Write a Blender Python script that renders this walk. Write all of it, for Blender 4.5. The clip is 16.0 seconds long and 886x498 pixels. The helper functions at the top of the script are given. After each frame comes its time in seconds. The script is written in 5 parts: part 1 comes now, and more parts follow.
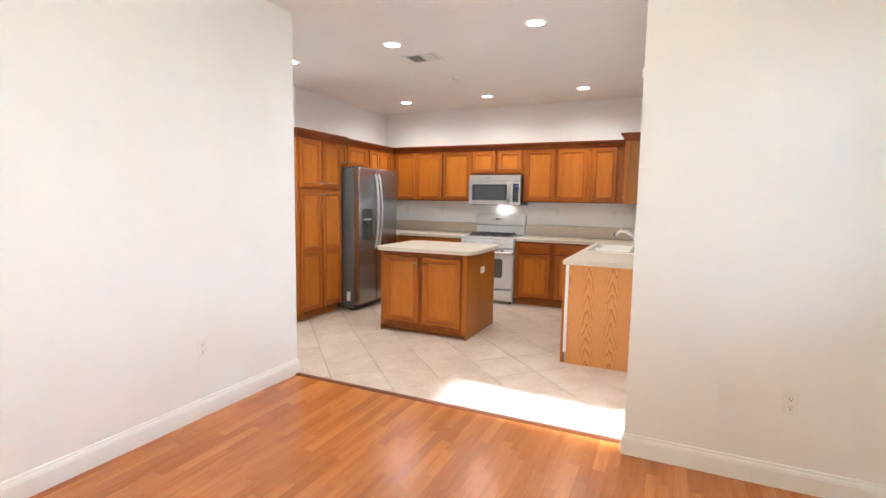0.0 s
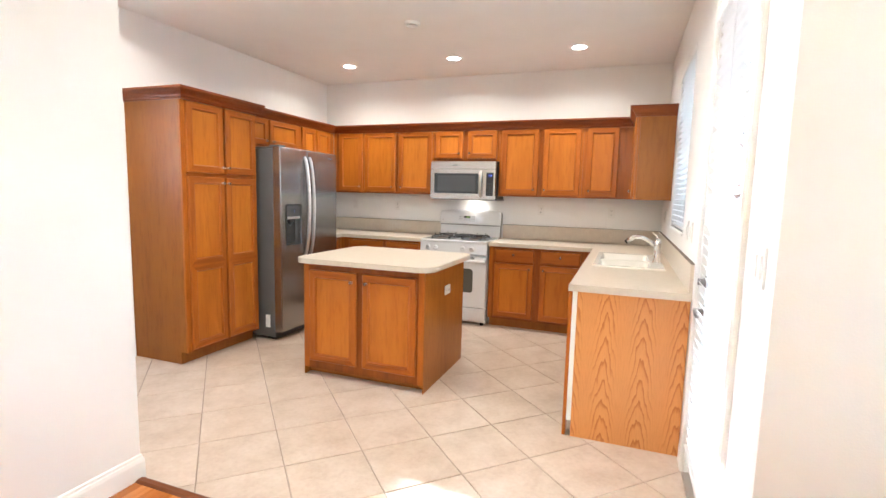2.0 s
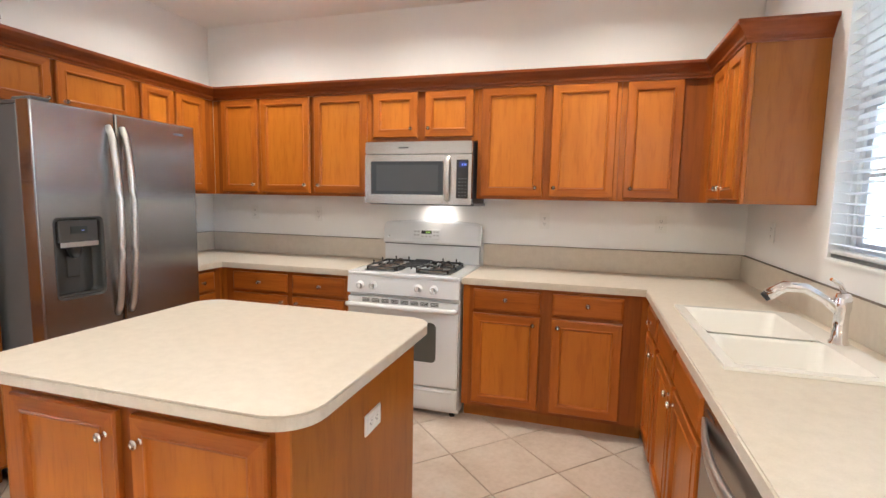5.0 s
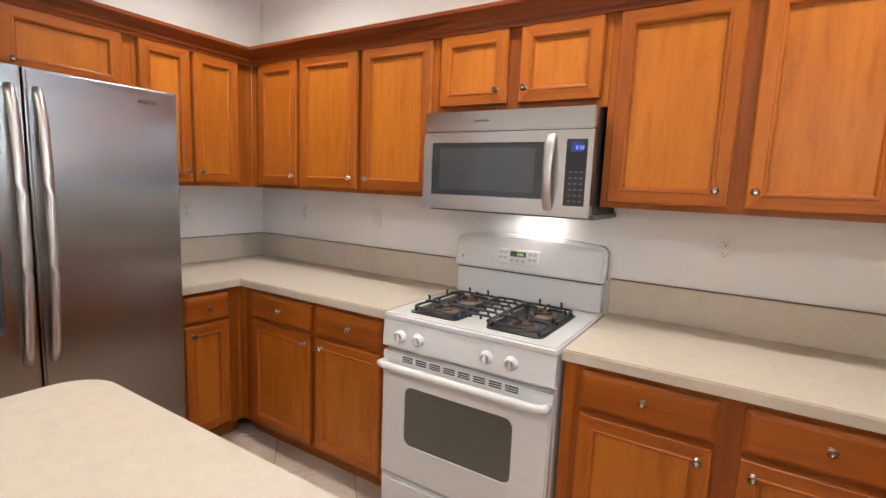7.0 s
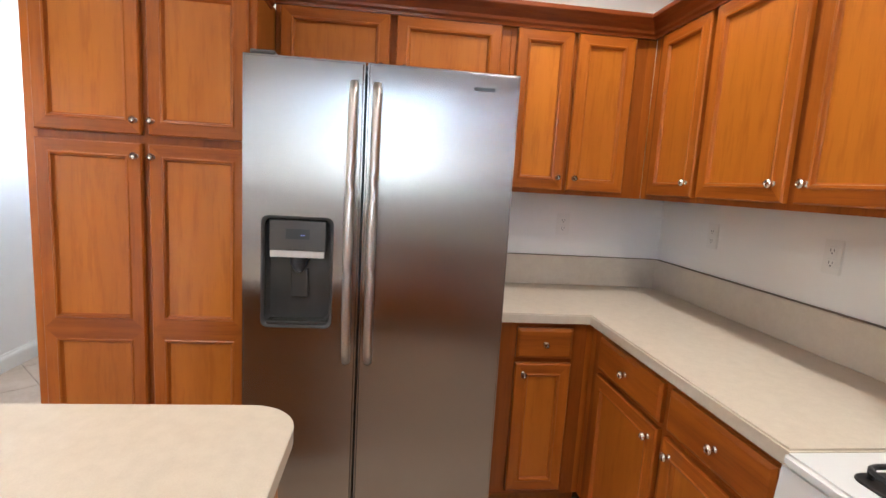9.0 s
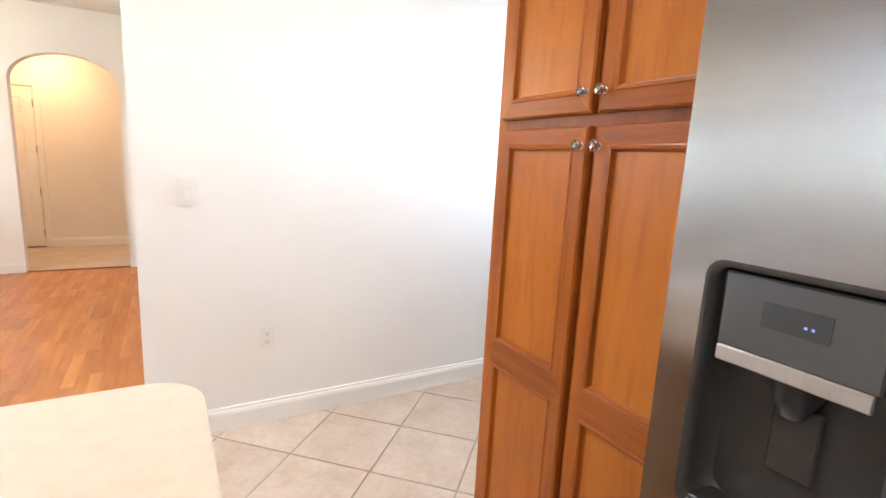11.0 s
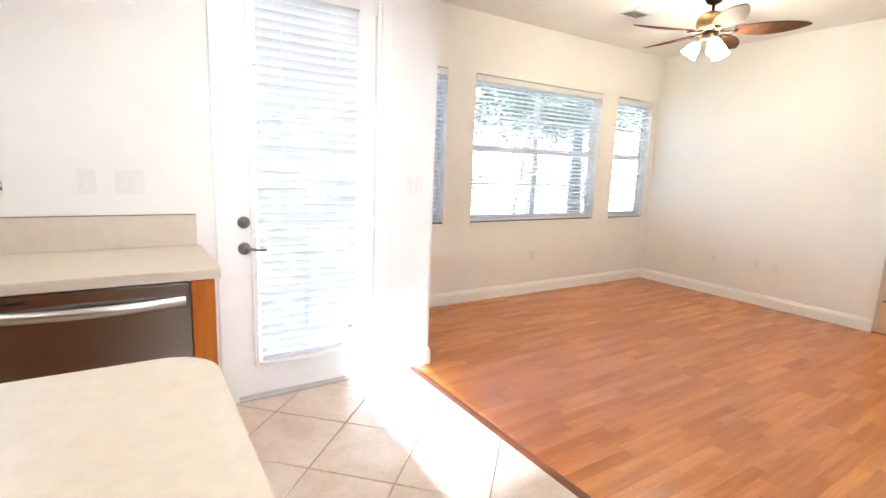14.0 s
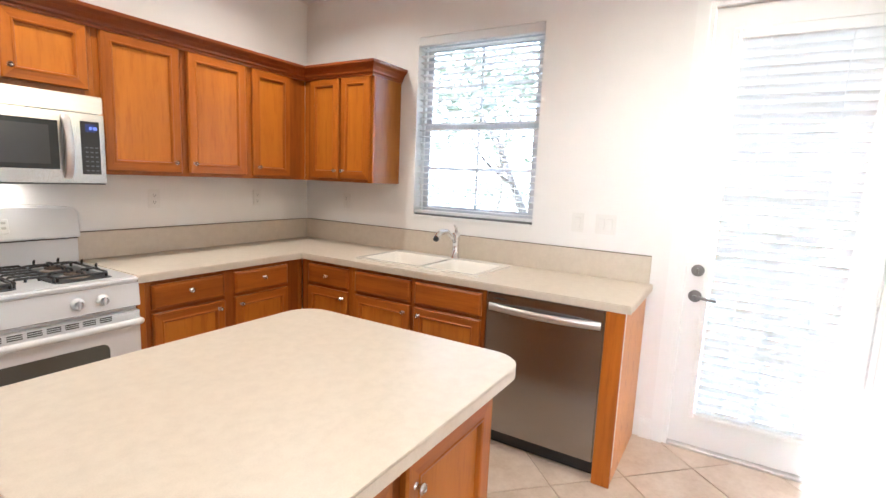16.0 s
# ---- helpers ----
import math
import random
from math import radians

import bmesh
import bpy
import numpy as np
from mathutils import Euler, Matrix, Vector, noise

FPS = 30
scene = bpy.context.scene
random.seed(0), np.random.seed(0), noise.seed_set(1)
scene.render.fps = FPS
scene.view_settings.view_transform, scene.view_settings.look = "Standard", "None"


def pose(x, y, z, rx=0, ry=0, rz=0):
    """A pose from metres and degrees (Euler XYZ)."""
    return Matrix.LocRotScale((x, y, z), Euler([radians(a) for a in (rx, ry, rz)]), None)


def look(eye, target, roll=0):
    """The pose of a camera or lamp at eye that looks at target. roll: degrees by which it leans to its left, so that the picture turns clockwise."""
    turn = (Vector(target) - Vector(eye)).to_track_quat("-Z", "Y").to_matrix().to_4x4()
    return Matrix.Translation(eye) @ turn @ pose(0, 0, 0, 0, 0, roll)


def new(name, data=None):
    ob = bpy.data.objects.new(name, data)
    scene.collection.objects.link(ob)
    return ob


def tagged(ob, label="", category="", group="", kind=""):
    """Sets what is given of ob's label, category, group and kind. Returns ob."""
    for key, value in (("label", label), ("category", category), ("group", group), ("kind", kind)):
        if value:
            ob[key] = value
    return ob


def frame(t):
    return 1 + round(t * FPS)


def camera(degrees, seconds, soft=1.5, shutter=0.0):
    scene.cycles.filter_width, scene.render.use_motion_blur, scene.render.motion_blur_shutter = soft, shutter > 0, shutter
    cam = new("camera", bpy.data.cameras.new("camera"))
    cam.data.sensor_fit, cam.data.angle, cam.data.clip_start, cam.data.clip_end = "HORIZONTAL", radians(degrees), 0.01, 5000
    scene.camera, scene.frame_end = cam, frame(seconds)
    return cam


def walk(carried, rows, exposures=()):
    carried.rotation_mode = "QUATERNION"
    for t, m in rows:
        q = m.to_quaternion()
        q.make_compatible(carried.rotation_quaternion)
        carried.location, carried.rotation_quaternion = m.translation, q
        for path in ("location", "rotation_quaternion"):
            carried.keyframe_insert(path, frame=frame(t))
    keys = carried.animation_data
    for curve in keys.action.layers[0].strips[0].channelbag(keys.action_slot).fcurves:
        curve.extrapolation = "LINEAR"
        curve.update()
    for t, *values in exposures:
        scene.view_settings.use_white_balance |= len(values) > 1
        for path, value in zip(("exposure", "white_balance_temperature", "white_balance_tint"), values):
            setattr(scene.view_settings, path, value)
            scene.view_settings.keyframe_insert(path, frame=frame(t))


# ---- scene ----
cam = camera(85.0, 16.0, soft=1.5, shutter=0.0)
PATH = [
    (0, (4.274, -6.959, 1.413), (3.442, -5.151, 1.211), 0.9),
    (0.5, (4.174, -6.632, 1.413), (3.365, -4.816, 1.198), 0.8),
    (1, (4.014, -6.283, 1.383), (3.25, -4.447, 1.167), 1.0),
    (1.5, (3.877, -5.92, 1.402), (3.15, -4.071, 1.174), 1.3),
    (2, (3.762, -5.569, 1.409), (3.066, -3.708, 1.183), 1.4),
    (2.5, (3.635, -5.213, 1.425), (2.978, -3.339, 1.195), 1.0),
    (3, (3.526, -4.873, 1.428), (2.913, -2.983, 1.199), 1.0),
    (3.5, (3.411, -4.498, 1.402), (2.842, -2.592, 1.19), 1.2),
    (3.7, (3.372, -4.345, 1.387), (2.82, -2.434, 1.183), 1.1),
    (5.8, (3.072, -2.986, 1.439), (2.443, -1.102, 1.206), 0.9),
    (6, (3.055, -2.849, 1.447), (2.373, -0.984, 1.209), 0.9),
    (6.5, (2.983, -2.542, 1.451), (2.15, -0.74, 1.209), 1.6),
    (7, (2.924, -2.235, 1.463), (1.873, -0.554, 1.198), 2.3),
    (7.5, (2.882, -1.956, 1.483), (1.554, -0.492, 1.18), 2.3),
    (8, (2.789, -1.717, 1.459), (1.174, -0.575, 1.161), 2.1),
    (8.5, (2.684, -1.543, 1.458), (0.84, -0.83, 1.159), 2.1),
    (8.7, (2.626, -1.49, 1.437), (0.718, -0.963, 1.155), 2.6),
    (10.8, (1.561, -1.484, 1.396), (0.374, -3.05, 1.034), 3.0),
    (11, (1.508, -1.512, 1.396), (0.521, -3.215, 1.042), 2.85),
    (11.5, (1.396, -1.592, 1.402), (0.943, -3.509, 1.057), 2.8),
    (12, (1.354, -1.769, 1.386), (1.4, -3.743, 1.072), 4.2),
    (12.5, (1.358, -1.958, 1.389), (1.89, -3.855, 1.048), 3.8),
    (13, (1.362, -2.059, 1.409), (2.322, -3.776, 1.047), 3.7),
    (13.5, (1.322, -2.323, 1.379), (2.688, -3.74, 1.026), 2.9),
    (14, (1.395, -2.484, 1.356), (3.052, -3.552, 1.02), 2.2),
    (14.5, (1.352, -2.615, 1.401), (3.234, -3.201, 1.066), 2.2),
    (15, (1.295, -2.841, 1.433), (3.269, -2.807, 1.108), 2.2),
    (15.5, (1.261, -2.986, 1.458), (3.149, -2.409, 1.14), 2.3),
    (16, (1.205, -3.124, 1.454), (2.901, -2.104, 1.166), 2.5),
]
walk(cam, [(t, look(eye, target, roll)) for t, eye, target, roll in PATH], exposures=[(0, 4.34, 5050, 8), (1.5, 4.54, 5150, 8), (3.5, 4.66, 5200, 8), (6, 4.25, 5200, 9), (8.7, 4.25, 5250, 11), (11, 4.48, 5200, 9), (12.5, 4.3, 5150, 9), (14.5, 4.24, 5150, 9), (16, 4.34, 5200, 10)])

# ---- world, sun and exposure ----
world = bpy.data.worlds.new("sky_world")
scene.world = world
world.use_nodes = True
wn = world.node_tree.nodes
sky = wn.new("ShaderNodeTexSky")
sky.sky_type, sky.sun_disc = "NISHITA", False
sky.sun_elevation, sky.sun_rotation = radians(18.3), radians(273)
sky.air_density, sky.dust_density, sky.ozone_density = 1.0, 1.0, 0.5
wn["Background"].inputs["Strength"].default_value = 0.15
haze = wn.new("ShaderNodeHueSaturation")
haze.inputs["Saturation"].default_value, haze.inputs["Value"].default_value = 0.45, 1.1
world.node_tree.links.new(sky.outputs["Color"], haze.inputs["Color"])
world.node_tree.links.new(haze.outputs["Color"], wn["Background"].inputs["Color"])

sun = new("sun", bpy.data.lights.new("sun", "SUN"))
sun.data.energy, sun.data.angle, sun.data.color = 0.95, radians(0.6), (1.0, 0.96, 0.9)
sun.matrix_world = look((0, 0, 10), (5.0, -0.25, 10 - 5.0 * 0.33))


def area_lamp(name, m, sx, sy, watts, colour, spread=180):
    d = bpy.data.lights.new(name, "AREA")
    d.shape, d.size, d.size_y, d.energy, d.color = "RECTANGLE", sx, sy, watts, colour
    d.spread = radians(spread)
    ob = new(name, d)
    ob.matrix_world = m
    return ob


# area lamp for daylight of an assumed, unseen west window at the passage's end
area_lamp("assumed_window_daylight", look((-1.55, -3.5, 1.5), (0, -3.4, 1.2)), 0.8, 1.2, 0.05, (0.85, 0.93, 1.0))


# ---- materials ----
def nodes_of(name):
    m = bpy.data.materials.new(name)
    m.use_nodes = True
    return m, m.node_tree.nodes, m.node_tree.links, m.node_tree.nodes["Principled BSDF"]


def mapped(n, l, scale, kind="Object"):
    co = n.new("ShaderNodeTexCoord")
    mp = n.new("ShaderNodeMapping")
    mp.inputs["Scale"].default_value = scale
    l.new(co.outputs[kind], mp.inputs["Vector"])
    return mp.outputs["Vector"]


def noise_tex(n, l, vec, scale, detail=4.0, rough=0.55):
    t = n.new("ShaderNodeTexNoise")
    t.inputs["Scale"].default_value, t.inputs["Detail"].default_value, t.inputs["Roughness"].default_value = scale, detail, rough
    l.new(vec, t.inputs["Vector"])
    return t.outputs["Fac"]


def ramp(n, l, fac, stops):
    r = n.new("ShaderNodeValToRGB")
    e = r.color_ramp.elements
    while len(e) < len(stops):
        e.new(0.5)
    for el, (p, c) in zip(e, stops):
        el.position, el.color = p, (*c, 1)
    l.new(fac, r.inputs["Fac"])
    return r.outputs["Color"]


def mixed(n, l, a, b, fac, mode="MIX"):
    m = n.new("ShaderNodeMix")
    m.data_type, m.blend_type = "RGBA", mode
    for sock, v in ((m.inputs["Factor"], fac), (m.inputs["A"], a), (m.inputs["B"], b)):
        if isinstance(v, (int, float)):
            sock.default_value = v
        elif isinstance(v, tuple):
            sock.default_value = (*v, 1)
        else:
            l.new(v, sock)
    return m.outputs["Result"]


def bumped(n, l, b, height, strength, distance=0.002):
    bp = n.new("ShaderNodeBump")
    bp.inputs["Strength"].default_value, bp.inputs["Distance"].default_value = strength, distance
    l.new(height, bp.inputs["Height"])
    l.new(bp.outputs["Normal"], b.inputs["Normal"])


def paint(name, c, rough=0.6, bump=0.15, vary=0.04, grain=220.0, metal=0.0, coat=0.0):
    """Painted, enamelled or moulded surface with faint stains and a fine relief."""
    m, n, l, b = nodes_of(name)
    v = mapped(n, l, (1, 1, 1))
    big = noise_tex(n, l, v, 2.3, 5)
    lo, hi = tuple(x * (1 - vary) for x in c), tuple(min(1, x * (1 + vary)) for x in c)
    l.new(ramp(n, l, big, [(0.3, lo), (0.7, hi)]), b.inputs["Base Color"])
    fine = noise_tex(n, l, v, grain, 2)
    if bump:
        bumped(n, l, b, fine, bump)
    b.inputs["Roughness"].default_value, b.inputs["Metallic"].default_value = rough, metal
    b.inputs["Coat Weight"].default_value = coat
    return m


def wood(name, dark, mid, light, grain, rough=0.33, vary=True, rings=0.0, island=False, spread=0.14, shine=0.3):
    """Stained wood. grain: scale of the streaks along x, y, z (small along the grain)."""
    m, n, l, b = nodes_of(name)
    v = mapped(n, l, grain)
    info = n.new("ShaderNodeObjectInfo")
    off = n.new("ShaderNodeVectorMath")
    off.operation = "MULTIPLY_ADD"
    if island:
        info = n.new("ShaderNodeNewGeometry")
    chance = info.outputs["Random Per Island" if island else "Random"]
    l.new(chance, off.inputs[0])
    off.inputs[1].default_value = (37, 53, 41)
    l.new(v, off.inputs[2])
    v = off.outputs["Vector"]
    streak = noise_tex(n, l, v, 1.0, 6, 0.62)
    col = ramp(n, l, streak, [(0.28, dark), (0.5, mid), (0.74, light)])
    if rings:
        w = n.new("ShaderNodeTexWave")
        w.wave_type, w.bands_direction, w.wave_profile = "RINGS", "Y", "SAW"
        w.inputs["Scale"].default_value, w.inputs["Distortion"].default_value = rings, 2.2
        w.inputs["Detail"].default_value, w.inputs["Detail Scale"].default_value = 3, 0.8
        l.new(v, w.inputs["Vector"])
        col = mixed(n, l, col, ramp(n, l, w.outputs["Fac"], [(0.0, (1, 1, 1)), (0.75, (0.94, 0.9, 0.85)), (0.95, (0.62, 0.5, 0.38))]), 1.0, "MULTIPLY")
    v2 = mapped(n, l, tuple(g * 5 for g in grain))
    pores = noise_tex(n, l, v2, 1.0, 3, 0.7)
    col = mixed(n, l, col, ramp(n, l, pores, [(0.35, (0.62, 0.50, 0.42)), (0.5, (1, 1, 1))]), 0.36, "MULTIPLY")
    if vary:
        tone = ramp(n, l, chance, [(0.0, tuple(1 - spread * q for q in (1.0, 1.25, 1.45))), (1.0, (1.0, 1.0, 1.0))])
        col = mixed(n, l, col, tone, 1.0, "MULTIPLY")
    l.new(col, b.inputs["Base Color"])
    b.inputs["Roughness"].default_value, b.inputs["Specular IOR Level"].default_value = rough, shine
    b.inputs["Coat Weight"].default_value, b.inputs["Coat Roughness"].default_value = 0.2 * shine, 0.2
    bumped(n, l, b, pores, 0.12, 0.001)
    return m


def cathedral_oak(name):
    """Flat-sawn oak veneer: nested pointed arches on a panel in the local yz plane, repeated side by side."""
    m, n, l, b = nodes_of(name)
    co = n.new("ShaderNodeTexCoord")
    sep = n.new("ShaderNodeSeparateXYZ")
    l.new(co.outputs["Object"], sep.inputs["Vector"])

    def calc(op, a, c, d=None):
        q = n.new("ShaderNodeMath")
        q.operation = op
        for i, v in enumerate((a, c, d)):
            if v is None:
                continue
            if isinstance(v, (int, float)):
                q.inputs[i].default_value = v
            else:
                l.new(v, q.inputs[i])
        return q.outputs["Value"]

    v = mapped(n, l, (1, 7, 1.6))
    wob = noise_tex(n, l, v, 1.6, 3)
    wob2 = noise_tex(n, l, mapped(n, l, (1, 30, 5)), 1.5, 3)
    y = calc("PINGPONG", calc("ADD", sep.outputs["Y"], 0.03), 0.098)
    col_mask = ramp(n, l, calc("MULTIPLY_ADD", wob, 0.06, y), [(0.065, (1, 1, 1)), (0.1, (0.12, 0.12, 0.12))])
    y = calc("MULTIPLY_ADD", wob, 0.07, calc("ADD", y, -0.03))
    z = calc("MULTIPLY", sep.outputs["Z"], 0.10)
    r = calc("ADD", calc("MULTIPLY", calc("POWER", calc("ABSOLUTE", y, 0), 1.6), 2.0), calc("MULTIPLY_ADD", wob2, 0.012, z))
    f = calc("FRACT", calc("MULTIPLY", r, 85.0), 0)
    col = ramp(n, l, f, [(0.0, (0.64, 0.285, 0.075)), (0.6, (0.62, 0.265, 0.066)), (0.86, (0.46, 0.155, 0.03)), (0.94, (0.40, 0.125, 0.023)), (1.0, (0.63, 0.275, 0.072))])
    col = mixed(n, l, (0.62, 0.265, 0.068), col, col_mask)
    pores = noise_tex(n, l, mapped(n, l, (1, 420, 12)), 1.0, 3, 0.7)
    col = mixed(n, l, col, ramp(n, l, pores, [(0.35, (0.7, 0.6, 0.5)), (0.5, (1, 1, 1))]), 0.35, "MULTIPLY")
    l.new(col, b.inputs["Base Color"])
    b.inputs["Roughness"].default_value = 0.38
    bumped(n, l, b, pores, 0.1, 0.001)
    return m


def metal(name, c, rough, streaks=(2, 2, 300), bump=0.05, aniso=0.0):
    m, n, l, b = nodes_of(name)
    v = mapped(n, l, streaks)
    s = noise_tex(n, l, v, 1.0, 3)
    l.new(ramp(n, l, s, [(0.3, tuple(x * 0.93 for x in c)), (0.7, c)]), b.inputs["Base Color"])
    r = n.new("ShaderNodeMapRange")
    r.inputs["To Min"].default_value, r.inputs["To Max"].default_value = rough * 0.985, rough * 1.02
    l.new(s, r.inputs["Value"])
    l.new(r.outputs["Result"], b.inputs["Roughness"])
    b.inputs["Metallic"].default_value = 1.0
    b.inputs["Anisotropic"].default_value = aniso
    if aniso:
        level = n.new("ShaderNodeCombineXYZ")
        level.inputs["X"].default_value = level.inputs["Y"].default_value = 0.7071
        l.new(level.outputs["Vector"], b.inputs["Tangent"])
    if bump:
        bumped(n, l, b, s, bump, 0.0006)
    return m


def glow(name, c, strength):
    m, n, l, b = nodes_of(name)
    b.inputs["Base Color"].default_value = (*c, 1)
    b.inputs["Emission Color"].default_value = (*c, 1)
    b.inputs["Emission Strength"].default_value = strength
    return m


def glass(name, tint=(1, 1, 1), rough=0.0):
    m, n, l, b = nodes_of(name)
    b.inputs["Base Color"].default_value = (*tint, 1)
    b.inputs["Transmission Weight"].default_value, b.inputs["Roughness"].default_value = 1.0, rough
    b.inputs["IOR"].default_value = 1.45
    return m


def translucent(name, c, share):
    """Thin sheet or leaf that lets part of the daylight through."""
    m, n, l, b = nodes_of(name)
    v = mapped(n, l, (1, 1, 1))
    col = ramp(n, l, noise_tex(n, l, v, 3.0, 4), [(0.3, tuple(x * 0.98 for x in c)), (0.7, c)])
    l.new(col, b.inputs["Base Color"])
    b.inputs["Roughness"].default_value = 0.4
    t = n.new("ShaderNodeBsdfTranslucent")
    l.new(col, t.inputs["Color"])
    mix = n.new("ShaderNodeMixShader")
    mix.inputs["Fac"].default_value = share
    l.new(b.outputs["BSDF"], mix.inputs[1])
    l.new(t.outputs["BSDF"], mix.inputs[2])
    l.new(mix.outputs["Shader"], n["Material Output"].inputs["Surface"])
    return m


def speckled(name, base, fleck, rough=0.4):
    """Laminate worktop with a fine mottle."""
    m, n, l, b = nodes_of(name)
    v = mapped(n, l, (1, 1, 1))
    a = noise_tex(n, l, v, 24, 6, 0.7)
    c = noise_tex(n, l, v, 300, 3, 0.6)
    col = ramp(n, l, a, [(0.35, fleck), (0.62, base)])
    col = mixed(n, l, col, ramp(n, l, c, [(0.4, (0.9, 0.88, 0.85)), (0.55, (1, 1, 1))]), 0.35, "MULTIPLY")
    l.new(col, b.inputs["Base Color"])
    b.inputs["Roughness"].default_value = rough
    bumped(n, l, b, c, 0.05, 0.0005)
    return m


def tile_stone(name):
    m, n, l, b = nodes_of(name)
    v = mapped(n, l, (1, 1, 1))
    info = n.new("ShaderNodeObjectInfo")
    off = n.new("ShaderNodeVectorMath")
    off.operation = "MULTIPLY_ADD"
    l.new(info.outputs["Random"], off.inputs[0])
    off.inputs[1].default_value = (17, 23, 11)
    l.new(v, off.inputs[2])
    v = off.outputs["Vector"]
    a = noise_tex(n, l, v, 5, 6, 0.6)
    c = noise_tex(n, l, v, 38, 5, 0.65)
    col = ramp(n, l, a, [(0.3, (0.51, 0.41, 0.32)), (0.5, (0.59, 0.49, 0.40)), (0.72, (0.65, 0.56, 0.475))])
    col = mixed(n, l, col, ramp(n, l, c, [(0.3, (0.88, 0.85, 0.82)), (0.6, (1, 1, 1))]), 0.8, "MULTIPLY")
    col = mixed(n, l, col, ramp(n, l, info.outputs["Random"], [(0, (0.93, 0.92, 0.9)), (1, (1, 1, 1))]), 1.0, "MULTIPLY")
    l.new(col, b.inputs["Base Color"])
    b.inputs["Roughness"].default_value = 0.36
    bumped(n, l, b, c, 0.12, 0.002)
    return m


WALL = paint("wall_paint", (0.81, 0.80, 0.78), 0.62, 0.25, 0.02, 160)
CEIL = paint("ceiling_paint", (0.81, 0.80, 0.775), 0.8, 0.3, 0.02, 120)
TRIM = paint("white_trim_paint", (0.83, 0.83, 0.81), 0.35, 0.04, 0.015, 90)
OAK_V = wood("stained_wood_upright", (0.29, 0.075, 0.005), (0.40, 0.115, 0.0068), (0.465, 0.142, 0.0092), (14, 14, 1.0))
OAK_X = wood("stained_wood_along_x", (0.25, 0.062, 0.0046), (0.36, 0.098, 0.006), (0.43, 0.127, 0.0082), (1.0, 16, 20))
OAK_PANEL = wood("stained_wood_door_panel", (0.40, 0.122, 0.008), (0.49, 0.160, 0.0105), (0.55, 0.188, 0.013), (7, 7, 0.8))
OAK_SIDE = wood("stained_wood_panel", (0.28, 0.09, 0.008), (0.345, 0.118, 0.0105), (0.39, 0.14, 0.0135), (6, 6, 0.9), 0.36)
# darker frame stain, with part of the shade between fronts in its colour
OAK_FRAME_SHADED = wood("stained_wood_frame_shaded", (0.20, 0.048, 0.004), (0.275, 0.072, 0.0055), (0.335, 0.093, 0.0075), (12, 12, 0.9))
OAK_END = cathedral_oak("cathedral_oak_panel")
CROWN = wood("dark_crown_wood", (0.15, 0.03, 0.004), (0.21, 0.046, 0.006), (0.27, 0.066, 0.009), (1.5, 1.5, 30), 0.3)
LAMINATE = speckled("cream_laminate", (0.60, 0.533, 0.437), (0.555, 0.488, 0.398))
TILE = tile_stone("beige_ceramic")
GROUT = paint("grout", (0.35, 0.285, 0.23), 0.9, 0.3, 0.12, 300)
PLANK = wood("orange_laminate_wood", (0.45, 0.15, 0.026), (0.56, 0.205, 0.04), (0.64, 0.25, 0.055), (24, 1.5, 24), 0.27, spread=0.3, shine=0.5)
PLANK_JOINED = wood("orange_laminate_wood_joined", (0.45, 0.15, 0.026), (0.56, 0.205, 0.04), (0.64, 0.25, 0.055), (24, 1.5, 24), 0.27, island=True, spread=0.3, shine=0.5)
STRIP = wood("dark_threshold_wood", (0.12, 0.035, 0.01), (0.17, 0.052, 0.015), (0.22, 0.075, 0.02), (1.5, 30, 30), 0.4, False)
STEEL = metal("brushed_steel", (0.335, 0.317, 0.30), 0.25, (0.5, 0.5, 420), 0.0, 0.88)
# lit copy of brushed_steel: the microwave's brighter reflections put into its colour
STEEL_LIT = metal("brushed_steel_lit", (0.50, 0.485, 0.465), 0.2, (0.5, 0.5, 420), 0.0, 0.85)
DARK_NICKEL = paint("dull_nickel", (0.19, 0.178, 0.165), 0.35, 0.0, 0.1, metal=0.6)
STEEL_V = metal("brushed_steel_handle", (0.56, 0.535, 0.51), 0.34, (300, 300, 3), 0.0)
NICKEL = metal("satin_nickel", (0.72, 0.70, 0.66), 0.22, (40, 40, 40), 0.0)
CHROME = metal("chrome", (0.85, 0.85, 0.86), 0.08, (9, 9, 9), 0.0)
BRONZE = metal("aged_brass", (0.50, 0.36, 0.17), 0.3, (30, 30, 30), 0.0)
ENAMEL = paint("white_enamel", (0.71, 0.715, 0.72), 0.18, 0.0, 0.01, coat=0.4)
PORCELAIN = paint("cream_sink", (0.80, 0.765, 0.70), 0.2, 0.0, 0.015, coat=0.3)
IRON = paint("black_cast_iron", (0.018, 0.018, 0.02), 0.5, 0.3, 0.2, 300)
BLACK = paint("black_plastic", (0.015, 0.015, 0.016), 0.35, 0.05, 0.1, 200)
DARK_PLASTIC = paint("dark_dispenser_plastic", (0.045, 0.044, 0.042), 0.22, 0.03, 0.08, 200)
PANEL_GREY = paint("dispenser_panel_grey", (0.09, 0.09, 0.09), 0.25, 0.0, 0.05, metal=0.5)
SOFT_GREY = paint("pale_grey_plastic", (0.42, 0.42, 0.42), 0.4, 0.0, 0.05)
GREY_PLASTIC = paint("grey_plastic", (0.10, 0.103, 0.107), 0.3, 0.05, 0.08, 200)
BURNER = paint("burner_metal", (0.30, 0.25, 0.20), 0.4, 0.1, 0.2, 200, metal=0.8)
BURNER_CAP = paint("burnt_burner_cap", (0.075, 0.048, 0.034), 0.6, 0.3, 0.3, 120)
